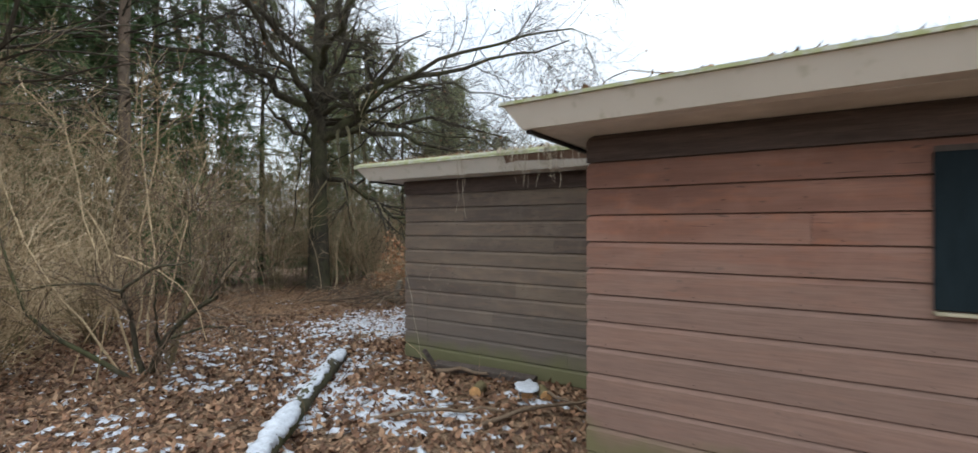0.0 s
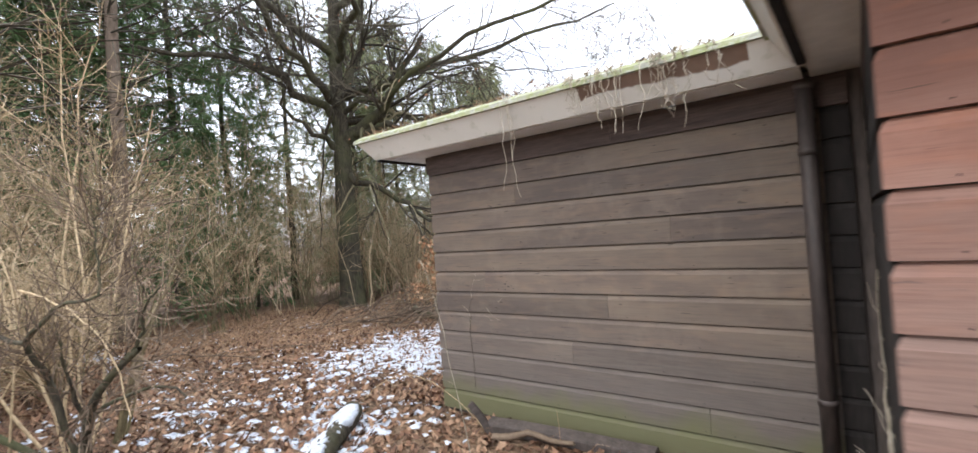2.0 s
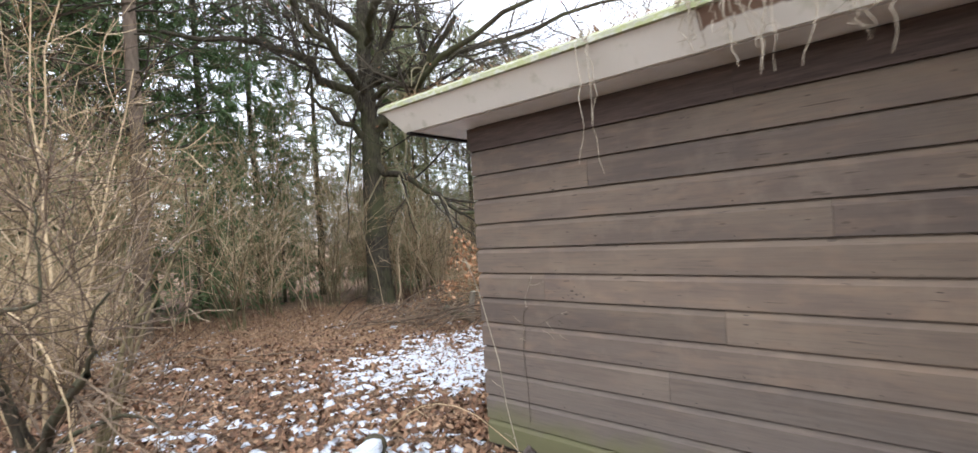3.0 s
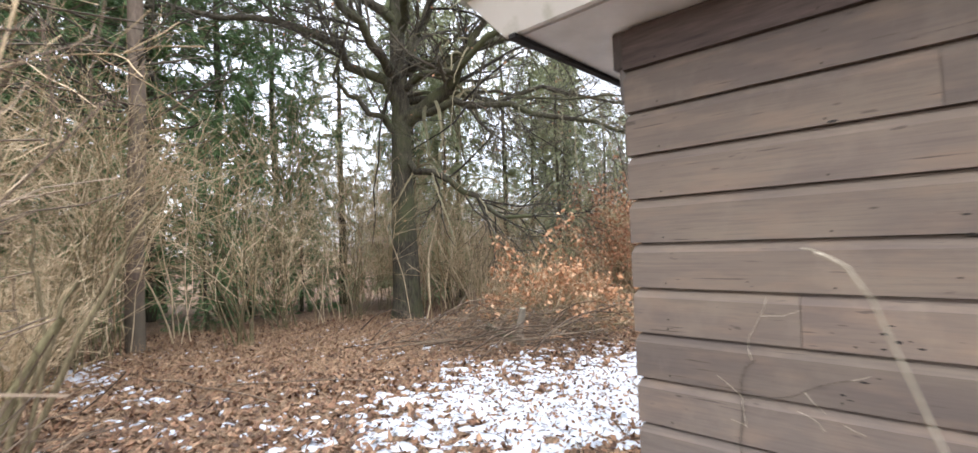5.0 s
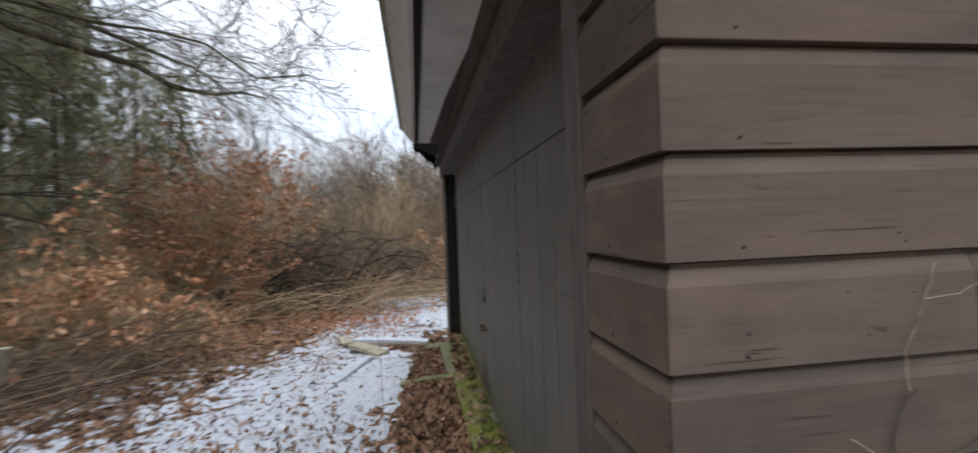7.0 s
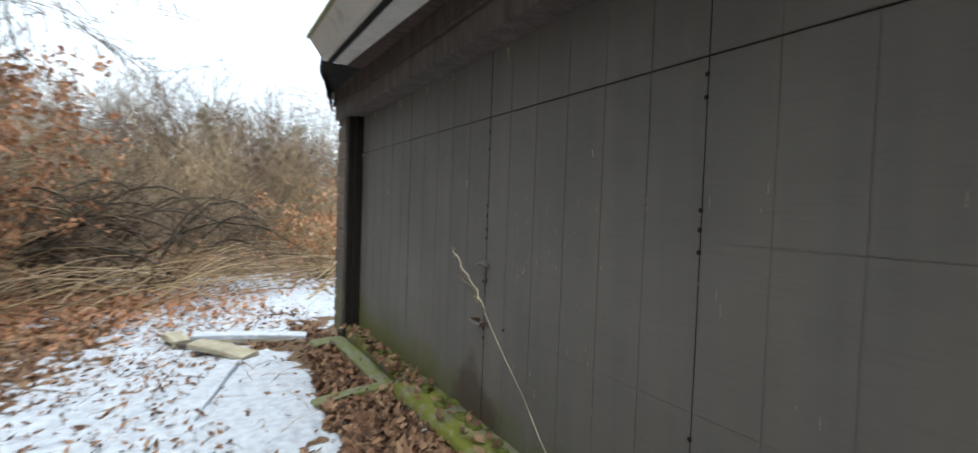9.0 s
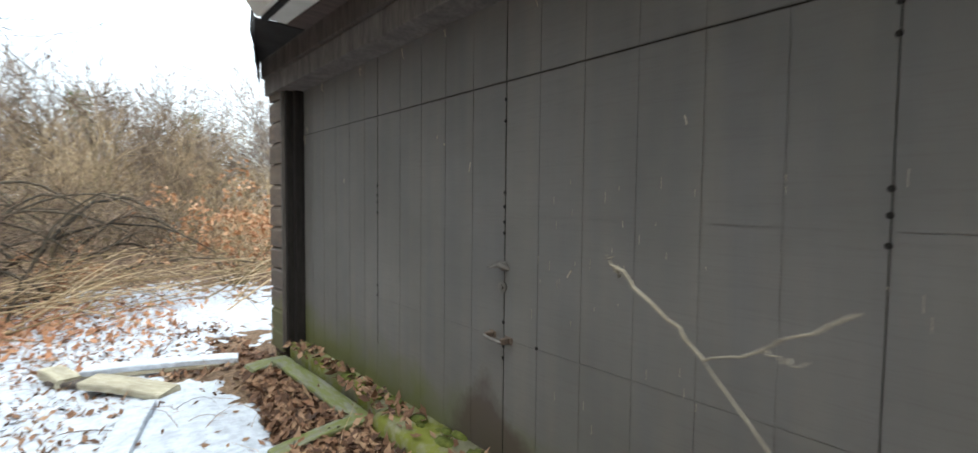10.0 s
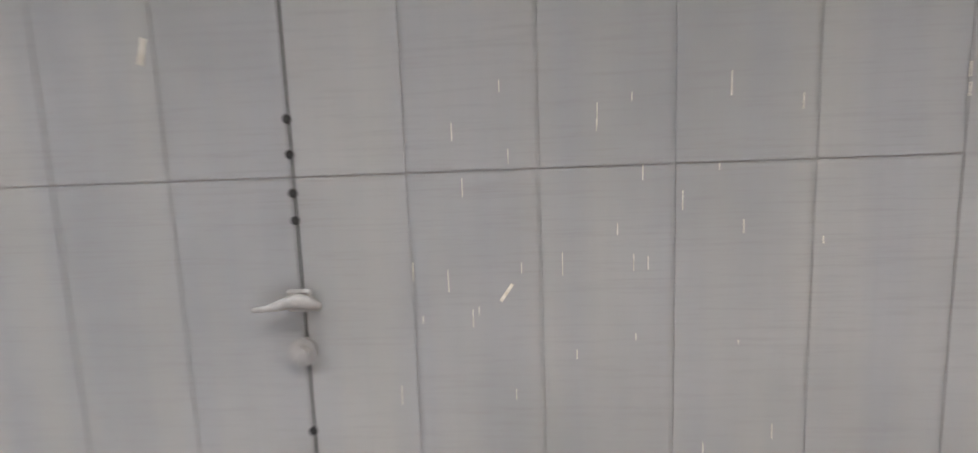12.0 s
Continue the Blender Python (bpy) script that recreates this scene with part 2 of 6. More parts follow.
def door_paint():
    """Grey-brown paint on rough plywood: soft streaks, green algae near the ground, brown damp round the middle seam."""
    m, ns, ls, b = mat("grey_brown_door_paint", 0.7)
    pos, x, y, z = world_z(ns, ls)
    long_vec = node(ns, ls, "Mapping", Vector=pos)
    long_vec.inputs["Scale"].default_value = (1, 22, 1.2)
    across = node(ns, ls, "Mapping", Vector=pos)
    across.inputs["Scale"].default_value = (1, 2.2, 60)
    streak = noise_tex(ns, ls, long_vec.outputs[0], 2.0, 5.0, 0.6)
    fine = noise_tex(ns, ls, across.outputs[0], 3.0, 5.0, 0.7)
    blot = noise_tex(ns, ls, pos, 1.6, 4.0, 0.6)
    base = mix(ns, ls, ramp(ns, ls, blot, (0.35, (0, 0, 0)), (0.65, (1, 1, 1))), (0.140, 0.134, 0.122), (0.184, 0.172, 0.157))
    base = mix(ns, ls, math_node(ns, ls, "MULTIPLY", streak, 0.5), base, (0.135, 0.125, 0.117))
    base = mix(ns, ls, ramp(ns, ls, fine, (0.34, (0.35, 0.35, 0.35)), (0.5, (0, 0, 0))), base, (0.125, 0.11, 0.102))
    tint = noise_tex(ns, ls, long_vec.outputs[0], 0.5, 2.0, 0.5)
    base = mix(ns, ls, 1.0, base, ramp(ns, ls, tint, (0.35, (0.97, 0.99, 1.02)), (0.65, (1.09, 1.09, 1.06))), "MULTIPLY")
    flecks = node(ns, ls, "Mapping", Vector=pos)
    flecks.inputs["Scale"].default_value = (1, 30, 5)
    dots = node(ns, ls, "TexVoronoi", Vector=flecks.outputs[0], Scale=1.1)
    chosen = math_node(ns, ls, "GREATER_THAN", node(ns, ls, "SeparateXYZ", i0=dots.outputs["Color"]).outputs[0], 0.72)
    mark = math_node(ns, ls, "MULTIPLY", ramp(ns, ls, dots.outputs["Distance"], (0.07, (0.75, 0.75, 0.75)), (0.11, (0, 0, 0))), chosen)
    base = mix(ns, ls, mark, base, (0.48, 0.45, 0.40))
    wob = math_node(ns, ls, "MULTIPLY", math_node(ns, ls, "ADD", noise_tex(ns, ls, pos, 2.4, 5.0, 0.6), -0.5), 0.55)
    low = math_node(ns, ls, "ADD", z, wob)
    rise = math_node(ns, ls, "MULTIPLY", math_node(ns, ls, "ADD", y, -3.6), 0.07)
    green = ramp(ns, ls, math_node(ns, ls, "SUBTRACT", low, rise), (0.06, (0.9, 0.9, 0.9)), (0.30, (0, 0, 0)))
    base = mix(ns, ls, green, base, (0.115, 0.125, 0.035))
    dy = math_node(ns, ls, "MULTIPLY", math_node(ns, ls, "ABSOLUTE", math_node(ns, ls, "ADD", y, -3.1)), 0.7)
    damp = ramp(ns, ls, math_node(ns, ls, "ADD", low, dy), (0.26, (0.85, 0.85, 0.85)), (0.36, (0, 0, 0)))
    base = mix(ns, ls, damp, base, (0.075, 0.055, 0.045))
    ls.new(base, b.inputs["Base Color"])
    bump(ns, ls, b, fine, 0.15, 0.001)
    return m


M_FASCIA, M_DOOR = fascia_paint(), door_paint()


def litter():
    """Forest floor: wet brown oak leaves over dark soil."""
    m, ns, ls, b = mat("leaf_litter_ground", 0.9)
    pos, x, y, z = world_z(ns, ls)
    warp = node(ns, ls, "VectorMath", i0=pos, i1=node(ns, ls, "TexNoise", Vector=pos, Scale=9.0).outputs[1])
    cells = node(ns, ls, "TexVoronoi", Vector=warp.outputs[0], Scale=17.0)
    c1 = node(ns, ls, "SeparateXYZ", i0=cells.outputs["Color"]).outputs[0]
    base = ramp(ns, ls, c1, (0.0, (0.04, 0.027, 0.02)), (0.3, (0.13, 0.078, 0.050)), (0.65, (0.24, 0.145, 0.09)), (1.0, (0.40, 0.28, 0.185)))
    big = noise_tex(ns, ls, pos, 0.7, 5.0, 0.6)
    base = mix(ns, ls, ramp(ns, ls, big, (0.35, (0, 0, 0)), (0.7, (0.7, 0.7, 0.7))), base, (0.27, 0.185, 0.12))
    ls.new(base, b.inputs["Base Color"])
    bump(ns, ls, b, math_node(ns, ls, "ADD", cells.outputs["Distance"], c1), 0.9, 0.02)
    return m


def snow_mat():
    m, ns, ls, b = mat("thin_old_snow", 0.6)
    pos = world_z(ns, ls)[0]
    n1 = noise_tex(ns, ls, pos, 16.0, 6.0, 0.7)
    n2 = noise_tex(ns, ls, pos, 60.0, 3.0, 0.6)
    base = mix(ns, ls, ramp(ns, ls, n1, (0.35, (0, 0, 0)), (0.6, (1, 1, 1))), (0.40, 0.44, 0.51), (0.59, 0.64, 0.715))
    base = mix(ns, ls, ramp(ns, ls, n2, (0.66, (0, 0, 0)), (0.72, (0.7, 0.7, 0.7))), base, (0.18, 0.13, 0.09))
    ls.new(base, b.inputs["Base Color"])
    b.inputs["Subsurface Weight"].default_value = 0.0
    bump(ns, ls, b, n1, 0.5, 0.02)
    return m


def leafy(name, *cols, rough=0.75):
    """Each leaf or twig of a mesh takes its own tone."""
    m, ns, ls, b = mat(name, rough)
    g = ns.new("ShaderNodeNewGeometry")
    stops = [(i / (len(cols) - 1), c) for i, c in enumerate(cols)]
    base = ramp(ns, ls, g.outputs["Random Per Island"], *stops)
    n1 = noise_tex(ns, ls, g.outputs["Position"], 24.0, 3.0)
    base = mix(ns, ls, 1.0, base, ramp(ns, ls, n1, (0.3, (0.7, 0.7, 0.7)), (0.7, (1.25, 1.25, 1.25))), "MULTIPLY")
    ls.new(base, b.inputs["Base Color"])
    return m


def bark(name, a, c, moss, scale=1.0):
    m, ns, ls, b = mat(name, 0.9)
    pos = world_z(ns, ls)[0]
    mp = node(ns, ls, "Mapping", Vector=pos)
    mp.inputs["Scale"].default_value = (14 * scale, 14 * scale, 3 * scale)
    n1 = noise_tex(ns, ls, mp.outputs[0], 1.5, 7.0, 0.7)
    n2 = noise_tex(ns, ls, pos, 1.1, 4.0, 0.6)
    base = mix(ns, ls, ramp(ns, ls, n1, (0.35, (0, 0, 0)), (0.65, (1, 1, 1))), a, c)
    base = mix(ns, ls, ramp(ns, ls, n2, (0.42, (0, 0, 0)), (0.62, (0.8, 0.8, 0.8))), base, moss)
    ls.new(base, b.inputs["Base Color"])
    bump(ns, ls, b, n1, 0.8, 0.02)
    return m


M_GROUND, M_SNOW = litter(), snow_mat()
M_LEAF = leafy("dead_oak_leaves", (0.05, 0.028, 0.02), (0.12, 0.066, 0.042), (0.20, 0.108, 0.064), (0.36, 0.235, 0.15), (0.24, 0.128, 0.076), (0.08, 0.047, 0.032))
M_LEAF_ORANGE = leafy("orange_beech_leaves", (0.30, 0.14, 0.07), (0.44, 0.225, 0.115), (0.58, 0.36, 0.215), (0.34, 0.155, 0.08))
M_LEAF_RUST = leafy("rust_beech_leaves", (0.27, 0.125, 0.07), (0.40, 0.20, 0.11), (0.50, 0.28, 0.165))
M_TWIG_TAN = leafy("tan_shrub_twigs", (0.26, 0.19, 0.105), (0.44, 0.33, 0.20), (0.66, 0.52, 0.35), rough=0.85)
M_TWIG_BROWN = leafy("brown_shrub_twigs", (0.07, 0.05, 0.036), (0.14, 0.10, 0.07), (0.25, 0.185, 0.13), rough=0.85)
M_TWIG_DARK = leafy("dark_tree_twigs", (0.035, 0.03, 0.024), (0.075, 0.065, 0.05), (0.13, 0.113, 0.085), rough=0.9)
M_TWIG_OLIVE = leafy("olive_conifer_twigs", (0.15, 0.135, 0.08), (0.25, 0.22, 0.135), (0.36, 0.31, 0.20), rough=0.9)
# paler greys: the haze of distance is mixed into the twig colour
M_TWIG_HAZE = leafy("hazed_distant_twigs", (0.24, 0.21, 0.20), (0.33, 0.29, 0.26), (0.40, 0.34, 0.29), rough=0.9)
M_GRASS = leafy("dry_straw_grass", (0.22, 0.13, 0.075), (0.38, 0.245, 0.145), (0.52, 0.37, 0.24), rough=0.9)
M_NEEDLE = leafy("dark_conifer_needles", (0.05, 0.10, 0.032), (0.09, 0.165, 0.055), (0.15, 0.24, 0.085), rough=0.7)
M_NEEDLE_LIGHT = leafy("grey_green_pine_needles", (0.15, 0.185, 0.085), (0.25, 0.285, 0.145), (0.37, 0.375, 0.20), rough=0.7)
M_BARK = bark("mossy_tree_bark", (0.022, 0.019, 0.015), (0.11, 0.095, 0.068), (0.085, 0.09, 0.042))
M_BARK_PINE = bark("pinkish_pine_bark", (0.12, 0.085, 0.065), (0.22, 0.165, 0.13), (0.13, 0.11, 0.08))
M_BARK_SHRUB = bark("olive_shrub_bark", (0.09, 0.07, 0.04), (0.24, 0.19, 0.11), (0.17, 0.155, 0.075), 2.5)


# ---- mesh helpers ----
def finish(bm, name, material, smooth=False):
    me = bpy.data.meshes.new(name)
    bm.to_mesh(me)
    bm.free()
    me.materials.append(material)
    if smooth:
        me.polygons.foreach_set("use_smooth", [True] * len(me.polygons))
    return me


def part(name, bm, material=None, parent=None, label="", smooth=False, at=None):
    ob = new(name, finish(bm, name, material, smooth) if isinstance(bm, bmesh.types.BMesh) else bm)
    ob.parent = parent
    if at is not None:
        ob.matrix_basis = at
    return tagged(ob, label)


def thing(name, label, category, at=None, group=""):
    ob = new(name)
    ob.empty_display_size = 0.2
    if at is not None:
        ob.matrix_basis = at
    return tagged(ob, label, category, group)


def box(bm, x0, x1, y0, y1, z0, z1, m=None):
    vs = [bm.verts.new((x, y, z)) for x in (x0, x1) for y in (y0, y1) for z in (z0, z1)]
    for f in ((0, 1, 3, 2), (4, 6, 7, 5), (0, 4, 5, 1), (2, 3, 7, 6), (0, 2, 6, 4), (1, 5, 7, 3)):
        bm.faces.new([vs[i] for i in f])
    if m is not None:
        for v in vs:
            v.co = m @ v.co
    return vs


def boxes(*rows, bevel=0.0):
    bm = bmesh.new()
    for r in rows:
        box(bm, *r)
    if bevel:
        bmesh.ops.bevel(bm, geom=bm.edges[:], offset=bevel, segments=1, affect="EDGES")
    return bm


def mesh_np(name, verts, faces, material, smooth=False):
    """A mesh from arrays; all faces have the same number of corners."""
    me = bpy.data.meshes.new(name)
    faces = np.asarray(faces, dtype=np.int32)
    n, k = faces.shape
    me.vertices.add(len(verts))
    me.vertices.foreach_set("co", np.asarray(verts, dtype=np.float32).ravel())
    me.loops.add(n * k)
    me.loops.foreach_set("vertex_index", faces.ravel())
    me.polygons.add(n)
    me.polygons.foreach_set("loop_start", np.arange(n, dtype=np.int32) * k)
    me.polygons.foreach_set("use_smooth", np.full(n, smooth))
    me.update(calc_edges=True)
    me.materials.append(material)
    return me


def joined(*sets):
    vs, fs, base = [], [], 0
    for v, f in sets:
        vs.append(v)
        fs.append(f + base)
        base += len(v)
    return np.concatenate(vs), np.concatenate(fs)


def tubes(P, R, sides=3):
    """Tubes round n polylines: P is (n, m, 3), R is (n, m)."""
    n, m, _ = P.shape
    T = np.gradient(P, axis=1)
    T /= np.linalg.norm(T, axis=2, keepdims=True) + 1e-9
    ref = np.where(np.abs(T[..., 2:3]) > 0.9, np.array([1.0, 0.1, 0]), np.array([0.1, 0, 1.0]))
    A = np.cross(T, ref)
    A /= np.linalg.norm(A, axis=2, keepdims=True) + 1e-9
    B = np.cross(T, A)
    a = np.arange(sides) * 2 * np.pi / sides
    V = P[:, :, None] + R[:, :, None, None] * (np.cos(a)[:, None] * A[:, :, None] + np.sin(a)[:, None] * B[:, :, None])
    i, j, k = np.meshgrid(np.arange(n), np.arange(m - 1), np.arange(sides), indexing="ij")
    k2 = (k + 1) % sides
    at = lambda jj, kk: (i * m + jj) * sides + kk
    F = np.stack([at(j, k), at(j, k2), at(j + 1, k2), at(j + 1, k)], -1).reshape(-1, 4)
    return V.reshape(-1, 3), F


def unit(v):
    return v / (np.linalg.norm(v, axis=-1, keepdims=True) + 1e-9)


def grow(rng, P, R, n, t0, t1, spread, length, m=5, lift=0.0, wobble=0.15, thin=0.6, tip=0.25, outward=None, power=1.0):
    """n children on the polylines P: each leaves its parent between t0 and t1, spread (0 along, 1 across), and bends up by lift."""
    i = rng.integers(0, len(P), n)
    t = t0 + (t1 - t0) * rng.random(n) ** power
    s = t * (P.shape[1] - 1)
    j = np.minimum(s.astype(int), P.shape[1] - 2)
    f = (s - j)[:, None]
    start = P[i, j] * (1 - f) + P[i, j + 1] * f
    r = (R[i, j] * (1 - f[:, 0]) + R[i, j + 1] * f[:, 0]) * thin
    along = unit(P[i, j + 1] - P[i, j])
    side = rng.normal(size=(n, 3))
    if outward is not None:
        side = side * 0.5 + outward
    side = unit(side - along * np.sum(side * along, 1)[:, None])
    d = unit(along * (1 - spread) + side * spread)
    L = length * (0.6 + 0.8 * rng.random(n)) * (1.15 - 0.5 * t)
    Q = np.empty((n, m, 3))
    Q[:, 0] = start
    for k in range(1, m):
        d = unit(d + np.array([0, 0, lift / m]) + rng.normal(size=(n, 3)) * wobble)
        Q[:, k] = Q[:, k - 1] + d * (L / (m - 1))[:, None]
    return Q, r[:, None] * np.linspace(1, tip, m)


def leaf_set(rng, C, size, droop=0.3, bend=0.3):
    """Folded leaves, two quads each, round the centres C."""
    n = len(C)
    d = unit(rng.normal(size=(n, 3)) + np.array([0, 0, -droop]))
    s = unit(np.cross(d, rng.normal(size=(n, 3))))
    u = np.cross(d, s)
    L = (size * (0.6 + 0.8 * rng.random(n)))[:, None]
    V = np.stack([C, C + d * L * 0.5 + s * L * 0.3 + u * L * bend * 0.4, C + d * L, C + d * L * 0.5 - s * L * 0.3 + u * L * bend * 0.4, C + d * L * 0.5], 1)
    F = np.array([[0, 1, 2, 4], [0, 4, 2, 3]])[None] + (np.arange(n) * 5)[:, None, None]
    return V.reshape(-1, 3), F.reshape(-1, 4)


def value_noise(x, y, scale, seed=0, octaves=3):
    """Smooth noise in about -1 to 1 for arrays of places."""
    rng = np.random.default_rng(seed)
    table = rng.random((256, 256))
    out, amp, total = 0.0, 1.0, 0.0
    for _ in range(octaves):
        u, v = np.asarray(x) * scale, np.asarray(y) * scale
        i, j = np.floor(u).astype(int), np.floor(v).astype(int)
        fx, fy = u - i, v - j
        fx, fy = fx * fx * (3 - 2 * fx), fy * fy * (3 - 2 * fy)
        q = lambda a, b: table[a % 256, b % 256]
        out = out + amp * ((q(i, j) * (1 - fx) + q(i + 1, j) * fx) * (1 - fy) + (q(i, j + 1) * (1 - fx) + q(i + 1, j + 1) * fx) * fy)
        total, amp, scale = total + amp, amp * 0.5, scale * 2.07
    return out / total * 2 - 1


def ground_z(x, y):
    """Height of the ground: it falls from the annex to the north, with small humps."""
    x, y = np.asarray(x, float), np.asarray(y, float)
    south = np.clip(-y, 0, 2) / 2
    z = 0.10 + 0.045 * np.clip(x, 0, 6) * south - 0.045 * np.clip(y, 0, 6.5) + 0.012 * np.clip(x, -9, 0)
    near_door = np.exp(-((np.clip(np.abs(x + 0.2) - 0.3, 0, 9) / 0.4) ** 2)) * (y > 0) * (y < 6)
    z = z + 0.025 * value_noise(x, y, 1.1, 3, 3) * (1 - 0.7 * near_door)
    far = np.clip((np.hypot(x, y) - 14) / 30, 0, 1)
    return z + far * 0.5 * value_noise(x, y, 0.06, 5, 2)


def gz(x, y):
    return float(ground_z(x, y))


# ---- ground: one sheet, fine where the walk passes ----
def grid_sheet(xs, ys, height):
    X, Y = np.meshgrid(xs, ys, indexing="ij")
    V = np.stack([X, Y, height(X, Y)], -1).reshape(-1, 3)
    i, j = np.meshgrid(np.arange(len(xs) - 1), np.arange(len(ys) - 1), indexing="ij")
    a = i * len(ys) + j
    return V, np.stack([a, a + len(ys), a + len(ys) + 1, a + 1], -1).reshape(-1, 4)


far_step = np.array([16, 20, 26, 34, 46, 64, 90, 130, 200, 320, 600])
axis_fine = np.concatenate([-far_step[::-1], np.arange(-14, 14.01, 0.12), far_step])
tagged(part("ground", mesh_np("ground", *grid_sheet(axis_fine, axis_fine + 1.0, ground_z), M_GROUND, True)), "brown leaf-littered forest ground", kind="structure")


# ---- garage and annex ----
LAP, TOP_K = 0.168, 2.31
PROFILE = ((0.0, 0.0), (0.0, 0.134), (0.012, 0.160), (0.019, 0.164), (0.020, 0.168), (0.026, 0.168), (0.026, 0.0))  # depth behind the face, height


def board(length, height=LAP, mitre0=False, mitre1=False, bevel=0.0):
    """One lapped board along +x, its face at y 0, looking to -y."""
    bm = bmesh.new()
    prof = [(d, min(h, height)) for d, h in PROFILE]
    ends = []
    for x, mitre, sign in ((0.0, mitre0, 1), (length, mitre1, -1)):
        ends.append([bm.verts.new((x + (sign * (d + 0.0014) if mitre else 0.0), d, h + 0.004 if h == 0 else h)) for d, h in prof])
    n = len(prof)
    for k in range(n):
        bm.faces.new((ends[0][k], ends[1][k], ends[1][(k + 1) % n], ends[0][(k + 1) % n]))
    bm.faces.new(ends[0])
    bm.faces.new(ends[1][::-1])
    bmesh.ops.recalc_face_normals(bm, faces=bm.faces[:])
    return bm


boards_to_lay = []


def lay(parent, material, origin, turn, spans, z0, top, lap=LAP, mitres=(False, False), joints=None):
    """Courses of boards up from z0, for each span (from, to) along the wall; laid at the end of the file."""
    boards_to_lay.append((parent, material, origin, turn, spans, z0, top, lap, mitres, joints or {}))


def wall(name, label, rows, material=M_DARK_TRIM):
    return tagged(part(name, boxes(*rows), material), label, kind="structure")


WB_Z0 = 0.113
LAP_ANNEX = 0.166
WA_Z0 = 1.795 - 10 * LAP_ANNEX
wall_south = wall("wall_south", "brown lapped timber wall of the garage with green algae at its foot", [(0.03, 3.04, 0.027, 0.13, 0.0, TOP_K)])
lay(wall_south, M_SIDING, (0, 0, 0), 0, [(0, 2.853)], WB_Z0, TOP_K, LAP, (True, False),
    {3: [1.30], 5: [1.595], 6: [0.55], 8: [2.05], 10: [0.9], 1: [2.2], 12: [1.7]})
# boards beside the downpipe carry the corner's shade as a darker colour
lay(wall_south, M_SHADE_DARK, (0, 0, 0), 0, [(2.856, 2.98)], WB_Z0, TOP_K, LAP)
wall_annex = wall("wall_south_annex", "reddish-brown lapped timber wall of the annex beside the garage", [(3.07, 4.60, -1.626, -1.5, 0.1, TOP_K), (4.60, 5.35, -1.626, -1.5, 0.1, 1.25), (4.60, 5.35, -1.626, -1.5, 2.12, TOP_K), (5.35, 9.0, -1.626, -1.5, 0.1, TOP_K)])
lay(wall_annex, M_SIDING_RED, (3.04, -1.653, 0), 0, [(0, 5.9)], WA_Z0, TOP_K, LAP_ANNEX, (True, False), {2: [2.4], 4: [3.1], 7: [1.9], 9: [1.2]})
wall_side = wall("wall_west_annex", "timber side wall of the annex, coloured dark for the shade of the corner behind the downpipe", [(3.067, 3.17, -1.5, 0.027, 0.1, TOP_K)])
lay(wall_side, M_SHADE_DARK, (3.04, -0.03, 0), -90, [(0, 1.623)], WA_Z0, TOP_K, LAP_ANNEX, (False, True))
wall_west = wall("wall_west", "brown timber garage wall round the wide door", [(0.027, 0.13, 0.13, 0.36, 0.0, TOP_K), (0.027, 0.13, 5.47, 5.73, -0.1, TOP_K), (0.16, 0.26, 0.36, 5.42, 2.2, TOP_K)])
lay(wall_west, M_SIDING, (0, 0.335, 0), -90, [(0, 0.335)], WB_Z0, TOP_K, LAP, (False, True))
lay(wall_west, M_SIDING, (0, 5.75, 0), -90, [(0, 0.285)], WB_Z0 - LAP, TOP_K, LAP, (True, False))
wall_north = wall("wall_north", "brown timber north wall of the garage", [(0.03, 9.0, 5.63, 5.73, -0.2, TOP_K)], M_SIDING)
wall_east = wall("wall_east", "brown timber east wall", [(8.9, 9.0, -1.5, 5.63, -0.1, TOP_K)], M_SIDING)
tagged(part("floor", boxes((0.2, 8.9, 0.13, 5.63, -0.15, 0.02)), M_CONCRETE), "grey concrete garage floor", kind="structure")
tagged(part("ceiling", boxes((0.13, 8.9, 0.13, 5.63, TOP_K + 0.02, TOP_K + 0.05), (3.17, 8.9, -1.5, 0.13, TOP_K + 0.02, TOP_K + 0.05)), M_SOFFIT), "plain ceiling", kind="structure")

# the frame of the door opening
frame_parts = (("door_frame_post", (-0.004, 0.16, 0.340, 0.440, 0.03, 2.016)), ("door_frame_post", (-0.004, 0.16, 5.435, 5.463, -0.02, 2.016)))
door_1 = tagged(new("door_1"), "closed wide grey-brown plywood garage door with green algae at its foot", kind="structure")
for n, row in frame_parts:
    part(n, boxes(row, bevel=0.004), M_FRAME, door_1, "grey-brown timber post")
part("inner_stop", boxes((0.02, 0.16, 5.392, 5.432, 0.0, 2.015), (0.07, 0.135, 5.342, 5.390, 0.0, 2.015)), M_SHADE_DARK, door_1)
part("lintel", boxes((-0.030, 0.16, 0.03, 5.77, 2.018, 2.15), bevel=0.004), M_FRAME, door_1, "long grey-brown timber lintel")
part("lintel_trim", boxes((-0.055, 0.10, 0.03, 5.775, 2.153, 2.30), bevel=0.004), M_DARK_TRIM, door_1, "darker trim board over the lintel")
part("door_backing", boxes((0.1388, 0.175, 0.44, 5.34, 0.02, 2.2)), M_DOOR, door_1, "grey-brown paint in the grooves")

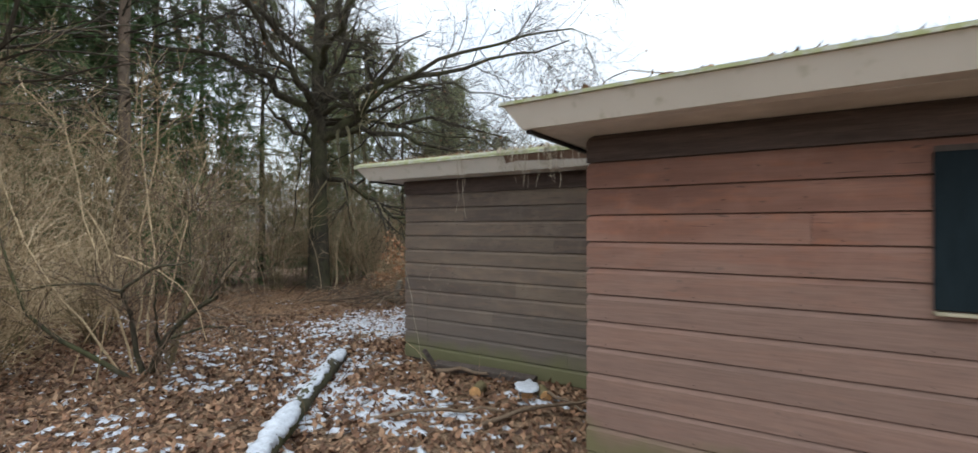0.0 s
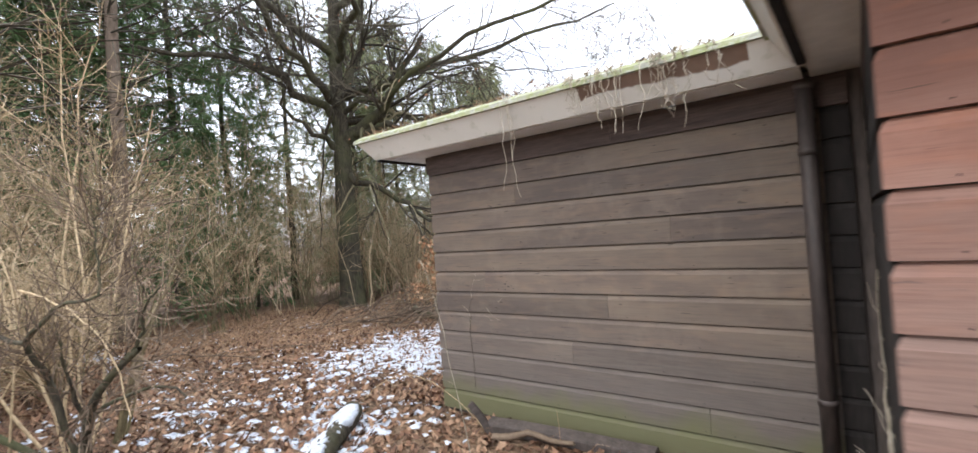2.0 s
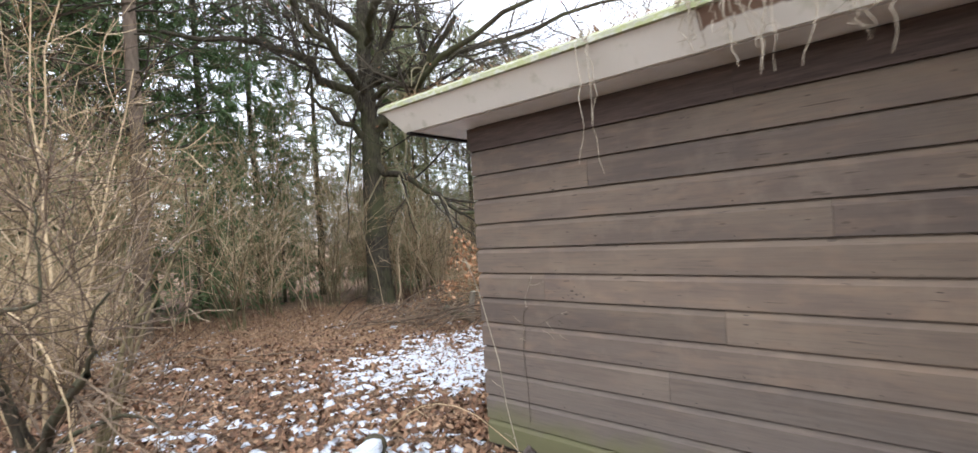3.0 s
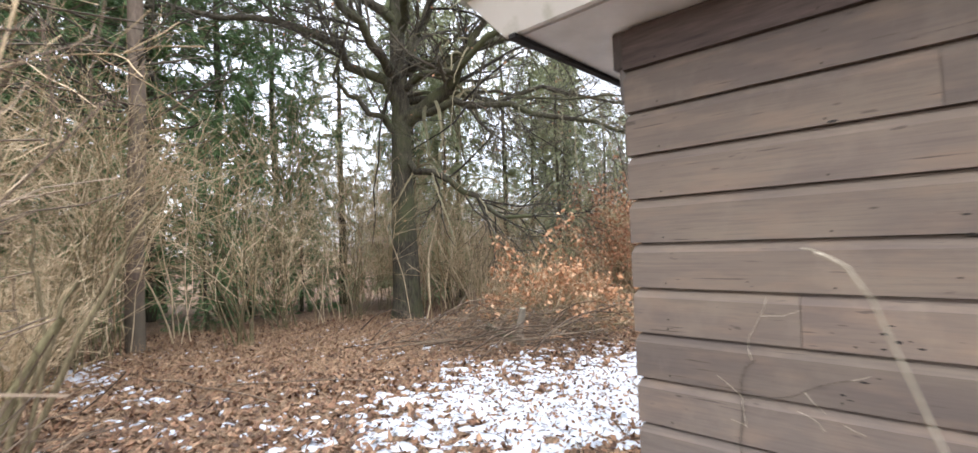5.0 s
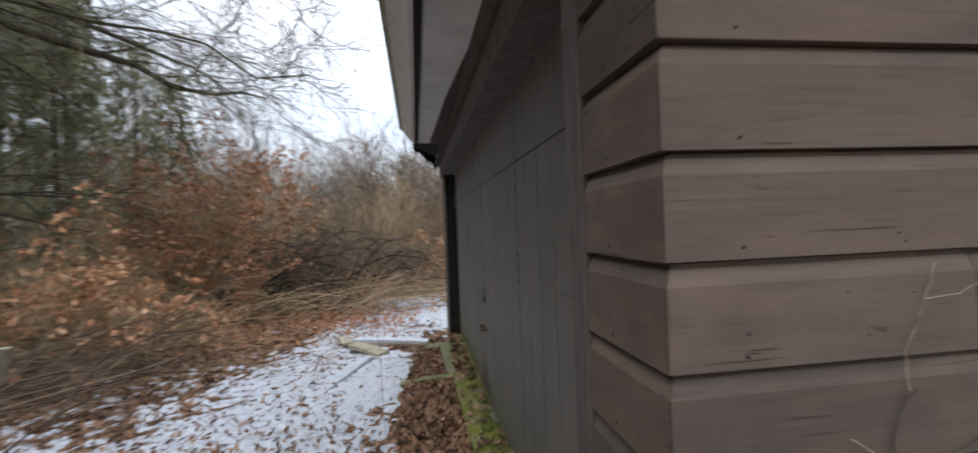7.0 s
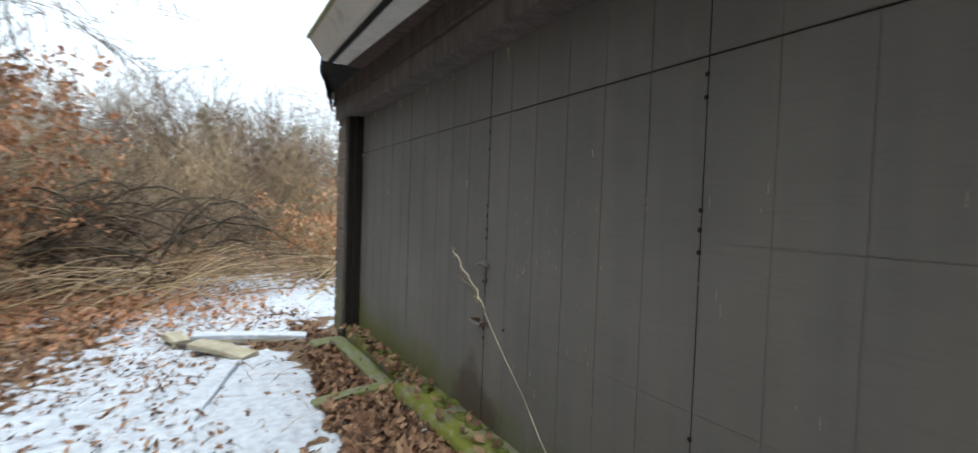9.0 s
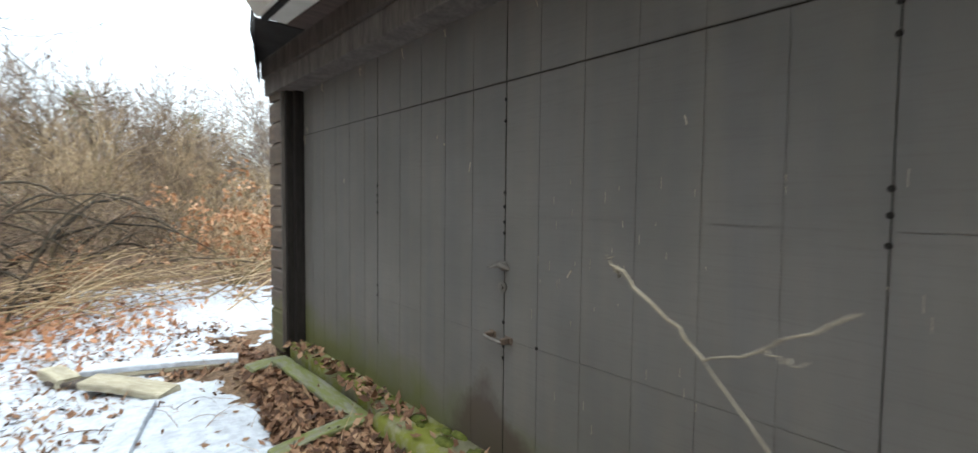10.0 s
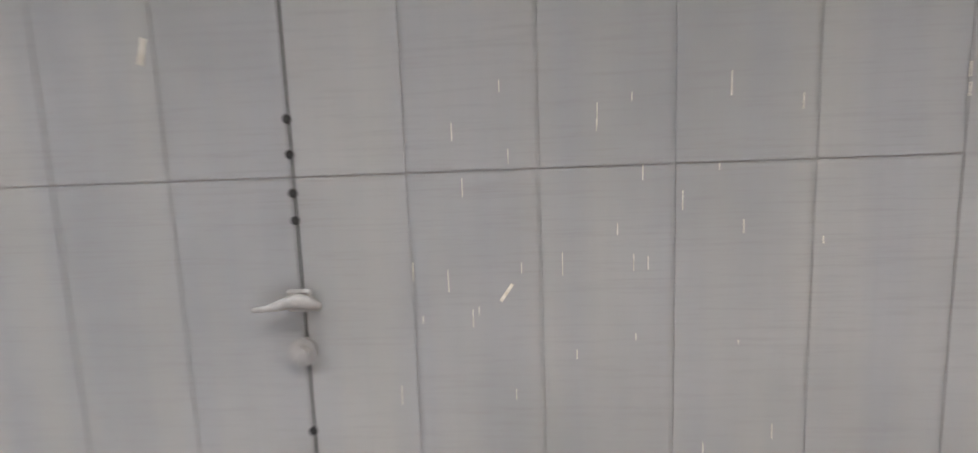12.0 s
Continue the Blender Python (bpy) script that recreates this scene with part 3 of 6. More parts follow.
SEAMS_Z = (0.035, 0.584, 1.112, 1.674, 2.19)
STEP = 0.217
MIDDLE = 2.992
strip_edges = sorted({round((MIDDLE if k == 0 else 3.012 if k < 0 else 2.996) + STEP * k, 3) for k in range(-12, 12) if 0.46 < 3.012 + STEP * k < 5.27} | {0.44, 5.34})
strip_edges = [4.128 if abs(y - 4.081) < 0.003 else y for y in strip_edges]

# black strips laid along the joints draw the shade inside the gaps
part("open_joint", boxes((0.1366, 0.1392, 0.46, 5.33, 1.6722, 1.6758)), M_NAIL, door_1, "thin black strip for the shade in the joint between two door sections")
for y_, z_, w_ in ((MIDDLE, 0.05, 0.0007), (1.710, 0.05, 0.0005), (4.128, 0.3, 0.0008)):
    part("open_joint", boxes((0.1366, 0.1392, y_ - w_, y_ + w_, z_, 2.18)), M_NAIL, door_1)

# fittings on the middle seam
LEVER = np.array([[(0.118, 3.075, 0.886), (0.112, 3.045, 0.890), (0.108, 3.02, 0.897), (0.112, 2.995, 0.904), (0.12, 2.975, 0.896), (0.135, 2.965, 0.885)]])
V, F = tubes(LEVER, np.array([[0.004, 0.006, 0.010, 0.013, 0.013, 0.008]]), 10)
lock = part("lock", mesh_np("lock", V, F, M_METAL, True), None, door_1, "painted bent steel latch lever")
part("lock_plate", boxes((0.128, 0.138, 2.975, 3.02, 0.878, 0.918), bevel=0.004), M_METAL, door_1)
bm = bmesh.new()
bmesh.ops.create_cone(bm, cap_ends=True, segments=20, radius1=0.026, radius2=0.022, depth=0.014, matrix=Matrix.Translation((0.131, 2.996, 0.808)) @ Matrix.Rotation(radians(90), 4, "Y"))
bmesh.ops.create_cone(bm, cap_ends=True, segments=14, radius1=0.013, radius2=0.011, depth=0.012, matrix=Matrix.Translation((0.120, 2.996, 0.808)) @ Matrix.Rotation(radians(90), 4, "Y"))
part("lock_cylinder", bm, M_METAL, door_1, "round painted keyhole cover")
handle = part("handle", boxes((0.078, 0.091, 2.955, 3.070, 0.579, 0.593), bevel=0.004), M_METAL, door_1, "small worn steel pull handle")
part("handle_bracket", boxes((0.090, 0.137, 2.952, 2.970, 0.576, 0.602), (0.131, 0.137, 2.935, 2.985, 0.574, 0.606), bevel=0.003), M_RUSTY, handle, "rust-brown bracket")
part("handle_bracket", boxes((0.090, 0.137, 3.055, 3.072, 0.574, 0.598), (0.131, 0.137, 3.040, 3.085, 0.572, 0.602), bevel=0.003), M_RUSTY, handle, "rust-brown bracket")
handle.matrix_basis = Matrix.Translation((0, 3.01, 0.585)) @ Matrix.Rotation(radians(6), 4, "X") @ Matrix.Translation((0, -3.01, -0.585))
bm = bmesh.new()
rng = np.random.default_rng(4)
for yy, zs in ((MIDDLE, (1.209, 1.150, 1.085, 1.038, 0.655, 0.552, 0.50, 1.60, 1.51)), (1.71, (1.209, 1.149, 1.08, 0.50, 0.42, 1.62, 1.55)), (4.128, (1.26, 1.20, 1.16, 1.10, 0.60, 0.66)), (2.795, (0.587,))):
    for zz in zs:
        bmesh.ops.create_cone(bm, cap_ends=True, segments=12, radius1=0.0082, radius2=0.007, depth=0.003,
                              matrix=Matrix.Translation((0.1358, yy + 0.002, zz)) @ Matrix.Rotation(radians(90), 4, "Y"))
part("screw_hole", bm, M_NAIL, door_1, "dark round screw holes along the seams")["kind"] = "stuff"
bm = bmesh.new()
for yy, zz, ln, tilt in ((2.636, 0.905, 0.035, 35), (3.235, 1.33, 0.045, 15), (3.50, 1.49, 0.015, 0), (3.44, 1.45, 0.012, 0), (4.6, 1.30, 0.03, 10), (2.2, 1.42, 0.03, -15)):
    box(bm, 0.1345, 0.1365, -0.0028, 0.0028, -ln / 2, ln / 2, Matrix.Translation((0, yy, zz)) @ Matrix.Rotation(radians(tilt), 4, "X"))
for _ in range(50):
    ln = rng.uniform(0.006, 0.04)
    box(bm, 0.1357, 0.1366, -0.0006, 0.0006, -ln / 2, ln / 2, Matrix.Translation((0, rng.choice([rng.uniform(1.0, 2.85), rng.uniform(2.1, 2.75)]), rng.uniform(0.35, 1.3))))
part("paint_scratch", bm, M_STRING, door_1, "pale scratches and droppings on the door")["kind"] = "stuff"

# kerb of concrete below the door
def wavy_bar(x0, x1, y0, y1, z0, z1, n=40, seed=1, amp=0.012):
    bm, r = bmesh.new(), np.random.default_rng(seed)
    rings = []
    for k in range(n + 1):
        y = y0 + (y1 - y0) * k / n
        a = r.normal(0, amp, 3)
        rings.append([bm.verts.new(p) for p in ((x0 + a[0], y, z0), (x0 + a[1], y, z1 - 0.02), (x0 + 0.02 + a[1], y, z1 + a[2] * 0.4), (x1, y, z1 + a[2] * 0.3), (x1, y, z0))])
    for a, b2 in zip(rings, rings[1:]):
        for q in range(5):
            bm.faces.new((a[q], b2[q], b2[(q + 1) % 5], a[(q + 1) % 5]))
    bm.faces.new(rings[0][::-1])
    bm.faces.new(rings[-1])
    bmesh.ops.recalc_face_normals(bm, faces=bm.faces[:])
    return bm


tagged(part("pavement", wavy_bar(-0.075, 0.20, 0.02, 3.78, -0.2, 0.045, 50, 2, 0.004), M_SILL, smooth=True), "mossy concrete sill strip along the foot of the garage door", kind="structure")
tagged(part("pavement", wavy_bar(0.03, 0.20, 3.782, 5.40, -0.2, 0.040, 22, 3, 0.004), M_SILL, smooth=True), "mossy concrete sill strip, set back behind a plank", kind="structure")
rng = np.random.default_rng(5)
bm = bmesh.new()
for _ in range(90):
    yy, rr = rng.uniform(0.5, 4.6), rng.uniform(0.015, 0.05)
    bmesh.ops.create_icosphere(bm, subdivisions=1, radius=rr, matrix=Matrix.Translation((rng.normal(0.085, 0.03), yy, 0.045)) @ Matrix.Diagonal((1, 1.5, 0.45, 1)))
tagged(part("moss", bm, M_MOSS, None, smooth=True), "clumps of bright green moss on the concrete sill", "moss", kind="stuff")


# ---- eaves ----
EDGE = [(2.86, -0.375), (-0.47, -0.375), (-0.47, 4.75)]
EDGE_ANNEX = [(9.3, -2.40), (2.70, -2.125), (2.70, -0.33)]


def offset_path(path, d):
    """The path moved by d towards the roof (to its right as it runs), corners mitred."""
    out = []
    for k, p in enumerate(path):
        p = Vector(p)
        ns = []
        for a, c in ((k - 1, k), (k, k + 1)):
            if a >= 0 and c < len(path):
                t = (Vector(path[c]) - Vector(path[a])).normalized()
                ns.append(Vector((t.y, -t.x)))
        nrm = ns[0] if len(ns) == 1 else (ns[0] + ns[1]) / (1 + ns[0].dot(ns[1]))
        out.append(p + nrm * d)
    return out


def eave(profile, path=EDGE):
    bm = bmesh.new()
    rows = []
    for d, z in profile:
        rows.append([bm.verts.new((p.x, p.y, z)) for p in offset_path(path, d)])
    n = len(profile)
    for k in range(n):
        a, c = rows[k], rows[(k + 1) % n]
        for q in range(len(path) - 1):
            bm.faces.new((a[q], a[q + 1], c[q + 1], c[q]))
    bm.faces.new([r[0] for r in rows])
    bm.faces.new([r[-1] for r in rows][::-1])
    bmesh.ops.recalc_face_normals(bm, faces=bm.faces[:])
    return bm


roof = tagged(new("roof"), "flat roof with a slanted cream fascia and a mossy edge", kind="structure")
part("fascia", eave([(0.0, 2.447), (0.105, 2.303), (0.130, 2.303), (0.03, 2.447)]), M_FASCIA, roof, "slanted cream-painted fascia board, paint flaking")
part("fascia", eave([(0.0, 2.434), (0.085, 2.303), (0.110, 2.303), (0.03, 2.434)], EDGE_ANNEX), M_FASCIA, roof, "slanted cream-painted fascia board")
part("roof_edge", eave([(-0.028, 2.448), (0.10, 2.448), (0.10, 2.510), (0.03, 2.510), (-0.022, 2.478)]), M_ROOF, roof, "mossy pale roof edge strip")
part("roof_edge", eave([(-0.020, 2.435), (0.10, 2.435), (0.10, 2.466), (0.02, 2.466), (-0.016, 2.456)], EDGE_ANNEX), M_ROOF, roof, "mossy pale roof edge strip")
# a black strip draws the shaded gap behind the west fascias
for gap_path, k in (([(-0.46, -0.28), (-0.46, 4.74)], 0.122), ([(2.70, -2.02), (2.70, -0.36)], 0.102)):
    part("dark_batten", eave([(k, 2.283), (k + 0.034, 2.283), (k + 0.034, 2.301), (k, 2.301)], gap_path), M_BLACK, roof, "thin black strip for the shaded gap behind the fascia")
part("soffit", boxes((-0.33, 2.80, -0.225, 0.2, 2.303, 2.318), (-0.33, 0.2, 0.2, 4.76, 2.303, 2.318), (2.83, 9.2, -1.98, -1.4, 2.303, 2.318), (2.83, 3.3, -1.4, 0.2, 2.303, 2.318)), M_SOFFIT, roof, "cream-painted soffit boards")
bm = bmesh.new()
low_ring, high_ring = ([bm.verts.new((x, y, z)) for x, y in ((2.83, -2.012), (9.2, -2.29), (9.2, -1.984), (2.83, -1.984))] for z in (2.304, 2.317))
bm.faces.new(low_ring[::-1])
bm.faces.new(high_ring)
for q in range(4):
    bm.faces.new((low_ring[q], low_ring[(q + 1) % 4], high_ring[(q + 1) % 4], high_ring[q]))
part("soffit_edge_board", bm, M_SOFFIT, roof)
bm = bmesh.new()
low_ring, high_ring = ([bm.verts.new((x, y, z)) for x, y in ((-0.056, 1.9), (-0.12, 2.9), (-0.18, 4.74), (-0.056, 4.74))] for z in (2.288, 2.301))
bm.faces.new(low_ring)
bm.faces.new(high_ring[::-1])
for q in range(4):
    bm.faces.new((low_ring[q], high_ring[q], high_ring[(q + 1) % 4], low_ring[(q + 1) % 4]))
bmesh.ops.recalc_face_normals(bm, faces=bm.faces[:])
part("soffit_board", bm, M_EAVE_DARK, roof, "dark brown tapering strip under the soffit over the door")
bm = bmesh.new()
low_ring, high_ring = ([bm.verts.new((x, y, z)) for x, y in ((-0.37, 4.762), (-0.06, 4.762), (-0.06, 5.79), (-0.10, 5.79))] for z in (2.290, 2.302))
bm.faces.new(low_ring)
bm.faces.new(high_ring[::-1])
for q in range(4):
    bm.faces.new((low_ring[q], high_ring[q], high_ring[(q + 1) % 4], low_ring[(q + 1) % 4]))
bmesh.ops.recalc_face_normals(bm, faces=bm.faces[:])
part("torn_underlay", bm, M_BLACK, roof, "black roofing felt bared at the roof end")
part("roof_deck", boxes((-0.37, 9.2, -0.27, 4.8, 2.40, 2.50), (-0.06, 9.2, 4.8, 5.8, 2.40, 2.50), (2.80, 9.2, -1.97, -0.20, 2.40, 2.455)), M_ROOF, roof, "flat roof covering with moss and leaves")
part("roof_end", boxes((-0.04, 9.2, 5.74, 5.80, 2.20, 2.40)), M_DARK_TRIM, roof, "dark end board")
bm = bmesh.new()
rng = np.random.default_rng(8)
for k in range(6):
    f = k / 6
    x0, yy = -0.05 - 0.30 * f, 5.80 - 0.92 * f
    z1 = 2.42
    z0 = 2.12 + 0.02 * k + rng.uniform(-0.03, 0.03)
    pts = [(x0, yy, z1), (x0 - 0.05, yy - 0.153, z1), (x0 - 0.055, yy - 0.12, z0 + 0.05), (x0 - 0.01, yy - 0.02, z0)]
    a = [bm.verts.new(p) for p in pts]
    c = [bm.verts.new((p[0] - 0.005, p[1] + 0.003, p[2])) for p in pts]
    bm.faces.new(a)
    bm.faces.new(c[::-1])
    for q in range(4):
        bm.faces.new((a[q], c[q], c[(q + 1) % 4], a[(q + 1) % 4]))
part("torn_flap", bm, M_BLACK, roof, "torn black roofing felt hanging from the roof end")

# downpipe in the inner corner
pipe = thing("downpipe", "rusty brown steel downpipe standing in the corner of the two walls", "downpipe", pose(2.80, -0.07, 0))
bm = bmesh.new()
bmesh.ops.create_cone(bm, cap_ends=True, segments=20, radius1=0.041, radius2=0.041, depth=2.08, matrix=Matrix.Translation((0, 0, 1.22)))
part("pipe", bm, M_RUST, pipe, smooth=True)
for zz in (0.6, 1.9, 2.24):
    bm = bmesh.new()
    bmesh.ops.create_cone(bm, cap_ends=True, segments=20, radius1=0.047, radius2=0.047, depth=0.035, matrix=Matrix.Translation((0, 0, zz)))
    part("pipe_collar", bm, M_RUST, pipe, smooth=True)

# shuttered window in the annex
window_1 = tagged(new("window_1"), "annex window closed by a dark blue-green shutter with a pale sill", kind="structure")
part("shutter", boxes((4.700, 5.30, -1.682, -1.66, 1.345, 2.06), bevel=0.004), M_SHUTTER, window_1)
part("window_frame", boxes((5.303, 5.335, -1.675, -1.53, 1.33, 2.09), (4.704, 5.301, -1.655, -1.53, 2.062, 2.09)), M_DARK_TRIM, window_1)
part("window_sill", boxes((4.70, 5.33, -1.70, -1.53, 1.322, 1.338), bevel=0.003), M_PALE_BOARD, window_1, "pale weathered sill")


# ---- snow ----
def strip_edge(y):
    """Where the snow ends and the leaves by the door begin."""
    return np.interp(y, [0.0, 2.4, 3.3, 4.3, 5.1, 5.9], [-0.50, -0.53, -0.55, -0.47, -0.36, -0.24])


def snow_amount(x, y):
    """How much snow lies at a place, 0 to 1, before the ragged noise."""
    blob = lambda cx, cy, rx, ry, a: a * np.exp(-(((x - cx) / rx) ** 2 + ((y - cy) / ry) ** 2) ** 1.5)
    s = blob(-1.35, 4.6, 0.8, 3.0, 1.0) + blob(-0.4, 8.4, 1.6, 2.0, 0.9) + blob(-2.2, 3.0, 1.7, 2.6, 0.43)
    s = s + blob(-2.1, 1.0, 1.3, 1.5, 0.46) + blob(-1.6, -1.5, 1.9, 0.8, 0.38) + blob(-4.0, -0.6, 1.6, 0.7, 0.16)
    s = s + blob(1.0, -1.6, 1.2, 0.7, 0.46) + blob(2.1, -0.5, 0.45, 0.3, 0.5) + blob(1.15, -1.45, 0.75, 0.5, 0.26) + blob(0.3, -3.2, 1.2, 0.6, 0.4) + blob(-0.6, -0.3, 0.8, 0.6, 0.35)
    s = s + blob(-6.8, -0.8, 1.1, 0.35, 0.34) + blob(-3.0, -3.9, 1.0, 0.5, 0.4)
    strip = np.clip((x - strip_edge(y) + 0.04 * value_noise(y, x * 0, 1.5, 9)) / 0.08, 0, 1) * np.clip((y + 0.1) / 0.3, 0, 1) * np.clip((5.9 - y) / 0.3, 0, 1)
    ax, ay, bx, by = 1.35, -2.85, -0.52, -0.56
    t = np.clip(((x - ax) * (bx - ax) + (y - ay) * (by - ay)) / ((bx - ax) ** 2 + (by - ay) ** 2), 0, 1)
    s = s + 0.55 * np.exp(-((x - ax - t * (bx - ax)) ** 2 + (y - ay - t * (by - ay)) ** 2) / 0.04)  # drifted along the log
    return np.clip(s, 0, 1.0) * (1 - strip)


def snow_height(x, y):
    n = 0.7 * value_noise(x, y, 1.8, 11, 3) + 1.9 * value_noise(x, y, 11.0, 12, 2)
    sheet = (np.clip((x + 0.98 + 0.27 * (4.6 - y)) / 0.05, 0, 1) * np.clip((strip_edge(y) + 0.01 - x) / 0.03, 0, 1) * np.clip((y - 3.2) / 0.4, 0, 1) * np.clip((5.55 - y) / 0.1, 0, 1))
    h = (snow_amount(x, y) - 0.54) * 2.3 - n * (1 - 0.8 * sheet) + 0.35 * sheet
    return ground_z(x, y) + np.clip(h, -1, 0.6) * 0.035 + 0.004


V, F = grid_sheet(np.arange(-8.5, 2.9, 0.027), np.arange(-4.6, 11.0, 0.027), snow_height)
above = V[:, 2] > ground_z(V[:, 0], V[:, 1]) - 0.006
keep = above[F].any(1) & ~((V[F[:, 0], 0] > -0.05) & (V[F[:, 0], 1] > -0.05) & (V[F[:, 0], 1] < 6.0))
F = F[keep]
used, F = np.unique(F, return_inverse=True)
tagged(part("snow", mesh_np("snow", V[used], F.reshape(-1, 4), M_SNOW, True)), "thin patchy snow lying over dead leaves", "snow", kind="stuff")


# ---- fallen leaves, twigs and straw ----
def lobed_leaves(rng, x, y, z, size, tilt=0.45):
    """Curled leaves with wavy lobes, each a fan of eight triangles."""
    n = len(x)
    k = 8
    a = np.arange(k) / k * 2 * np.pi
    shape_r = np.array([1.0, 0.55, 0.62, 0.40, 0.75, 0.40, 0.62, 0.55])
    L = size * (0.6 + 0.8 * rng.random(n))[:, None]
    u, v = np.cos(a) * shape_r * L, np.sin(a) * shape_r * 0.72 * L
    curl = (u * u * rng.uniform(-4, 9, (n, 1)) + v * v * rng.uniform(-6, 16, (n, 1)))
    P = np.stack([u, v, curl], -1)
    P = np.concatenate([np.zeros((n, 1, 3)), P], 1)
    yaw = rng.random(n) * 2 * np.pi
    tx, ty = rng.normal(0, tilt, n), rng.normal(0, tilt, n)
    cy, sy = np.cos(yaw)[:, None], np.sin(yaw)[:, None]
    X, Y, Z = P[..., 0] * cy - P[..., 1] * sy, P[..., 0] * sy + P[..., 1] * cy, P[..., 2]
    Z = Z + X * tx[:, None] + Y * ty[:, None]
    Z = Z - np.minimum(Z.min(1, keepdims=True), 0) * 0.6
    V = np.stack([X + x[:, None], Y + y[:, None], Z + z[:, None]], -1).reshape(-1, 3)
    i = np.arange(k)
    F = np.stack([np.zeros(k, int), i + 1, (i + 1) % k + 1], -1)[None] + (np.arange(n) * (k + 1))[:, None, None]
    return V, F.reshape(-1, 3)


def scatter(rng, n, x0, x1, y0, y1, weight):
    x, y = rng.uniform(x0, x1, n), rng.uniform(y0, y1, n)
    keep = (rng.random(n) < weight(x, y)) & ~((x > -0.02) & (y > -0.02)) & ~((x > 3.0) & (y > -1.68))
    return x[keep], y[keep]


rng = np.random.default_rng(21)
snowy = lambda x, y: np.clip((snow_height(x, y) - ground_z(x, y) + 0.004) * 60, 0, 1)
strip_w = lambda x, y: ((x > strip_edge(y)) & (x < 0) & (y > 0.0) & (y < 5.9)) * 1.0
x1, y1 = scatter(rng, 60000, -4.5, 3.0, -4.2, 7.5, lambda x, y: (0.88 - (0.24 + 0.16 * (y > 3)) * snowy(x, y) - 0.14 * (snow_amount(x, y) > 0.75) * np.clip((y - 0.5) / 3, 0, 1)) * (1 - 0.85 * ((x > -1.02) & (x < strip_edge(y) - 0.02) & (y > 3.3) & (y < 5.6))))
x2, y2 = scatter(rng, 7500, -0.62, 0.03, 0.0, 5.9, lambda x, y: 0.95 * (x > strip_edge(y)) * (1 - 0.75 * ((x > -0.13) & (y > 3.95) & (y < 5.3))) * (1 - 0.8 * ((np.abs(y - 3.92) < 0.06) & (x < -0.05))))
x3, y3 = scatter(rng, 42000, -10.0, -4.5, -4.0, 9.0, lambda x, y: 0.8 - 0.6 * snowy(x, y))
xs, ys = np.concatenate([x1, x2, x3]), np.concatenate([y1, y2, y3])
zs = np.maximum(ground_z(xs, ys), snow_height(xs, ys)) + rng.uniform(0, 0.012, len(xs)) + 0.02 * strip_w(xs, ys) * rng.random(len(xs))
tagged(part("fallen_leaves", mesh_np("fallen_leaves", *lobed_leaves(rng, xs, ys, zs, np.where((snowy(xs, ys) > 0.5) & (ys > 0.5), 0.024, 0.036)[:, None]), M_LEAF)), "curled brown dead oak leaves on the ground", "fallen leaves", kind="stuff")
xs, ys = rng.normal(-2.6, 1.3, 4200), rng.normal(8.3, 0.9, 4200)
keep = (ys > 6.2) & ~((xs > -0.4) & (ys < 8.2))
xs, ys = xs[keep], ys[keep]
tagged(part("rusty_leaves", mesh_np("rusty_leaves", *lobed_leaves(rng, xs, ys, np.maximum(ground_z(xs, ys), snow_height(xs, ys)) + 0.05 * rng.random(len(xs)), 0.045), M_LEAF_RUST)), "rust-coloured dead beech leaves lying below the brush", "fallen leaves", kind="stuff")
# on the sill
xs, ys = rng.uniform(-0.06, 0.12, 520), rng.uniform(0.5, 5.3, 520)
keep = rng.random(520) < 0.25 + 0.75 * (ys > 3.5)
xs, ys = xs[keep], ys[keep]
tagged(part("sill_leaves", mesh_np("sill_leaves", *lobed_leaves(rng, xs, ys, 0.05 + 0.02 * rng.random(len(xs)), 0.036), M_LEAF)), "dead leaves lying on the mossy sill", "fallen leaves", kind="stuff")


def blades(rng, x, y, z, length, width, lean):
    n = len(x)
    d = np.stack([rng.normal(0, lean, n), rng.normal(0, lean, n), np.ones(n)], -1)
    L = (length * (0.5 + rng.random(n)))[:, None]
    P0 = np.stack([x, y, z], -1)
    P1 = P0 + unit(d) * L * 0.5
    P2 = P1 + unit(d * np.array([2.2, 2.2, 0.6])) * L * 0.5
    return tubes(np.stack([P0, P1, P2], 1), np.array([width, width * 0.8, width * 0.3]) * np.ones((n, 1)), 3)


straw = lambda x, y: np.clip(0.95 * np.exp(-(((x + 6.8) / 3.2) ** 2 + ((y - 1.6) / 4.2) ** 2) ** 1.5) + 0.9 * np.exp(-(((x + 3.2) / 1.8) ** 2 + ((y - 7.5) / 1.7) ** 2)) + 0.04, 0, 1)
xs, ys = scatter(rng, 42000, -12, 1.5, -5, 11, straw)
tagged(part("dry_grass", mesh_np("dry_grass", *blades(rng, xs, ys, ground_z(xs, ys) - 0.01, 0.22, 0.0022, 0.9), M_GRASS)), "flattened straw-coloured dry grass", "grass", kind="stuff")
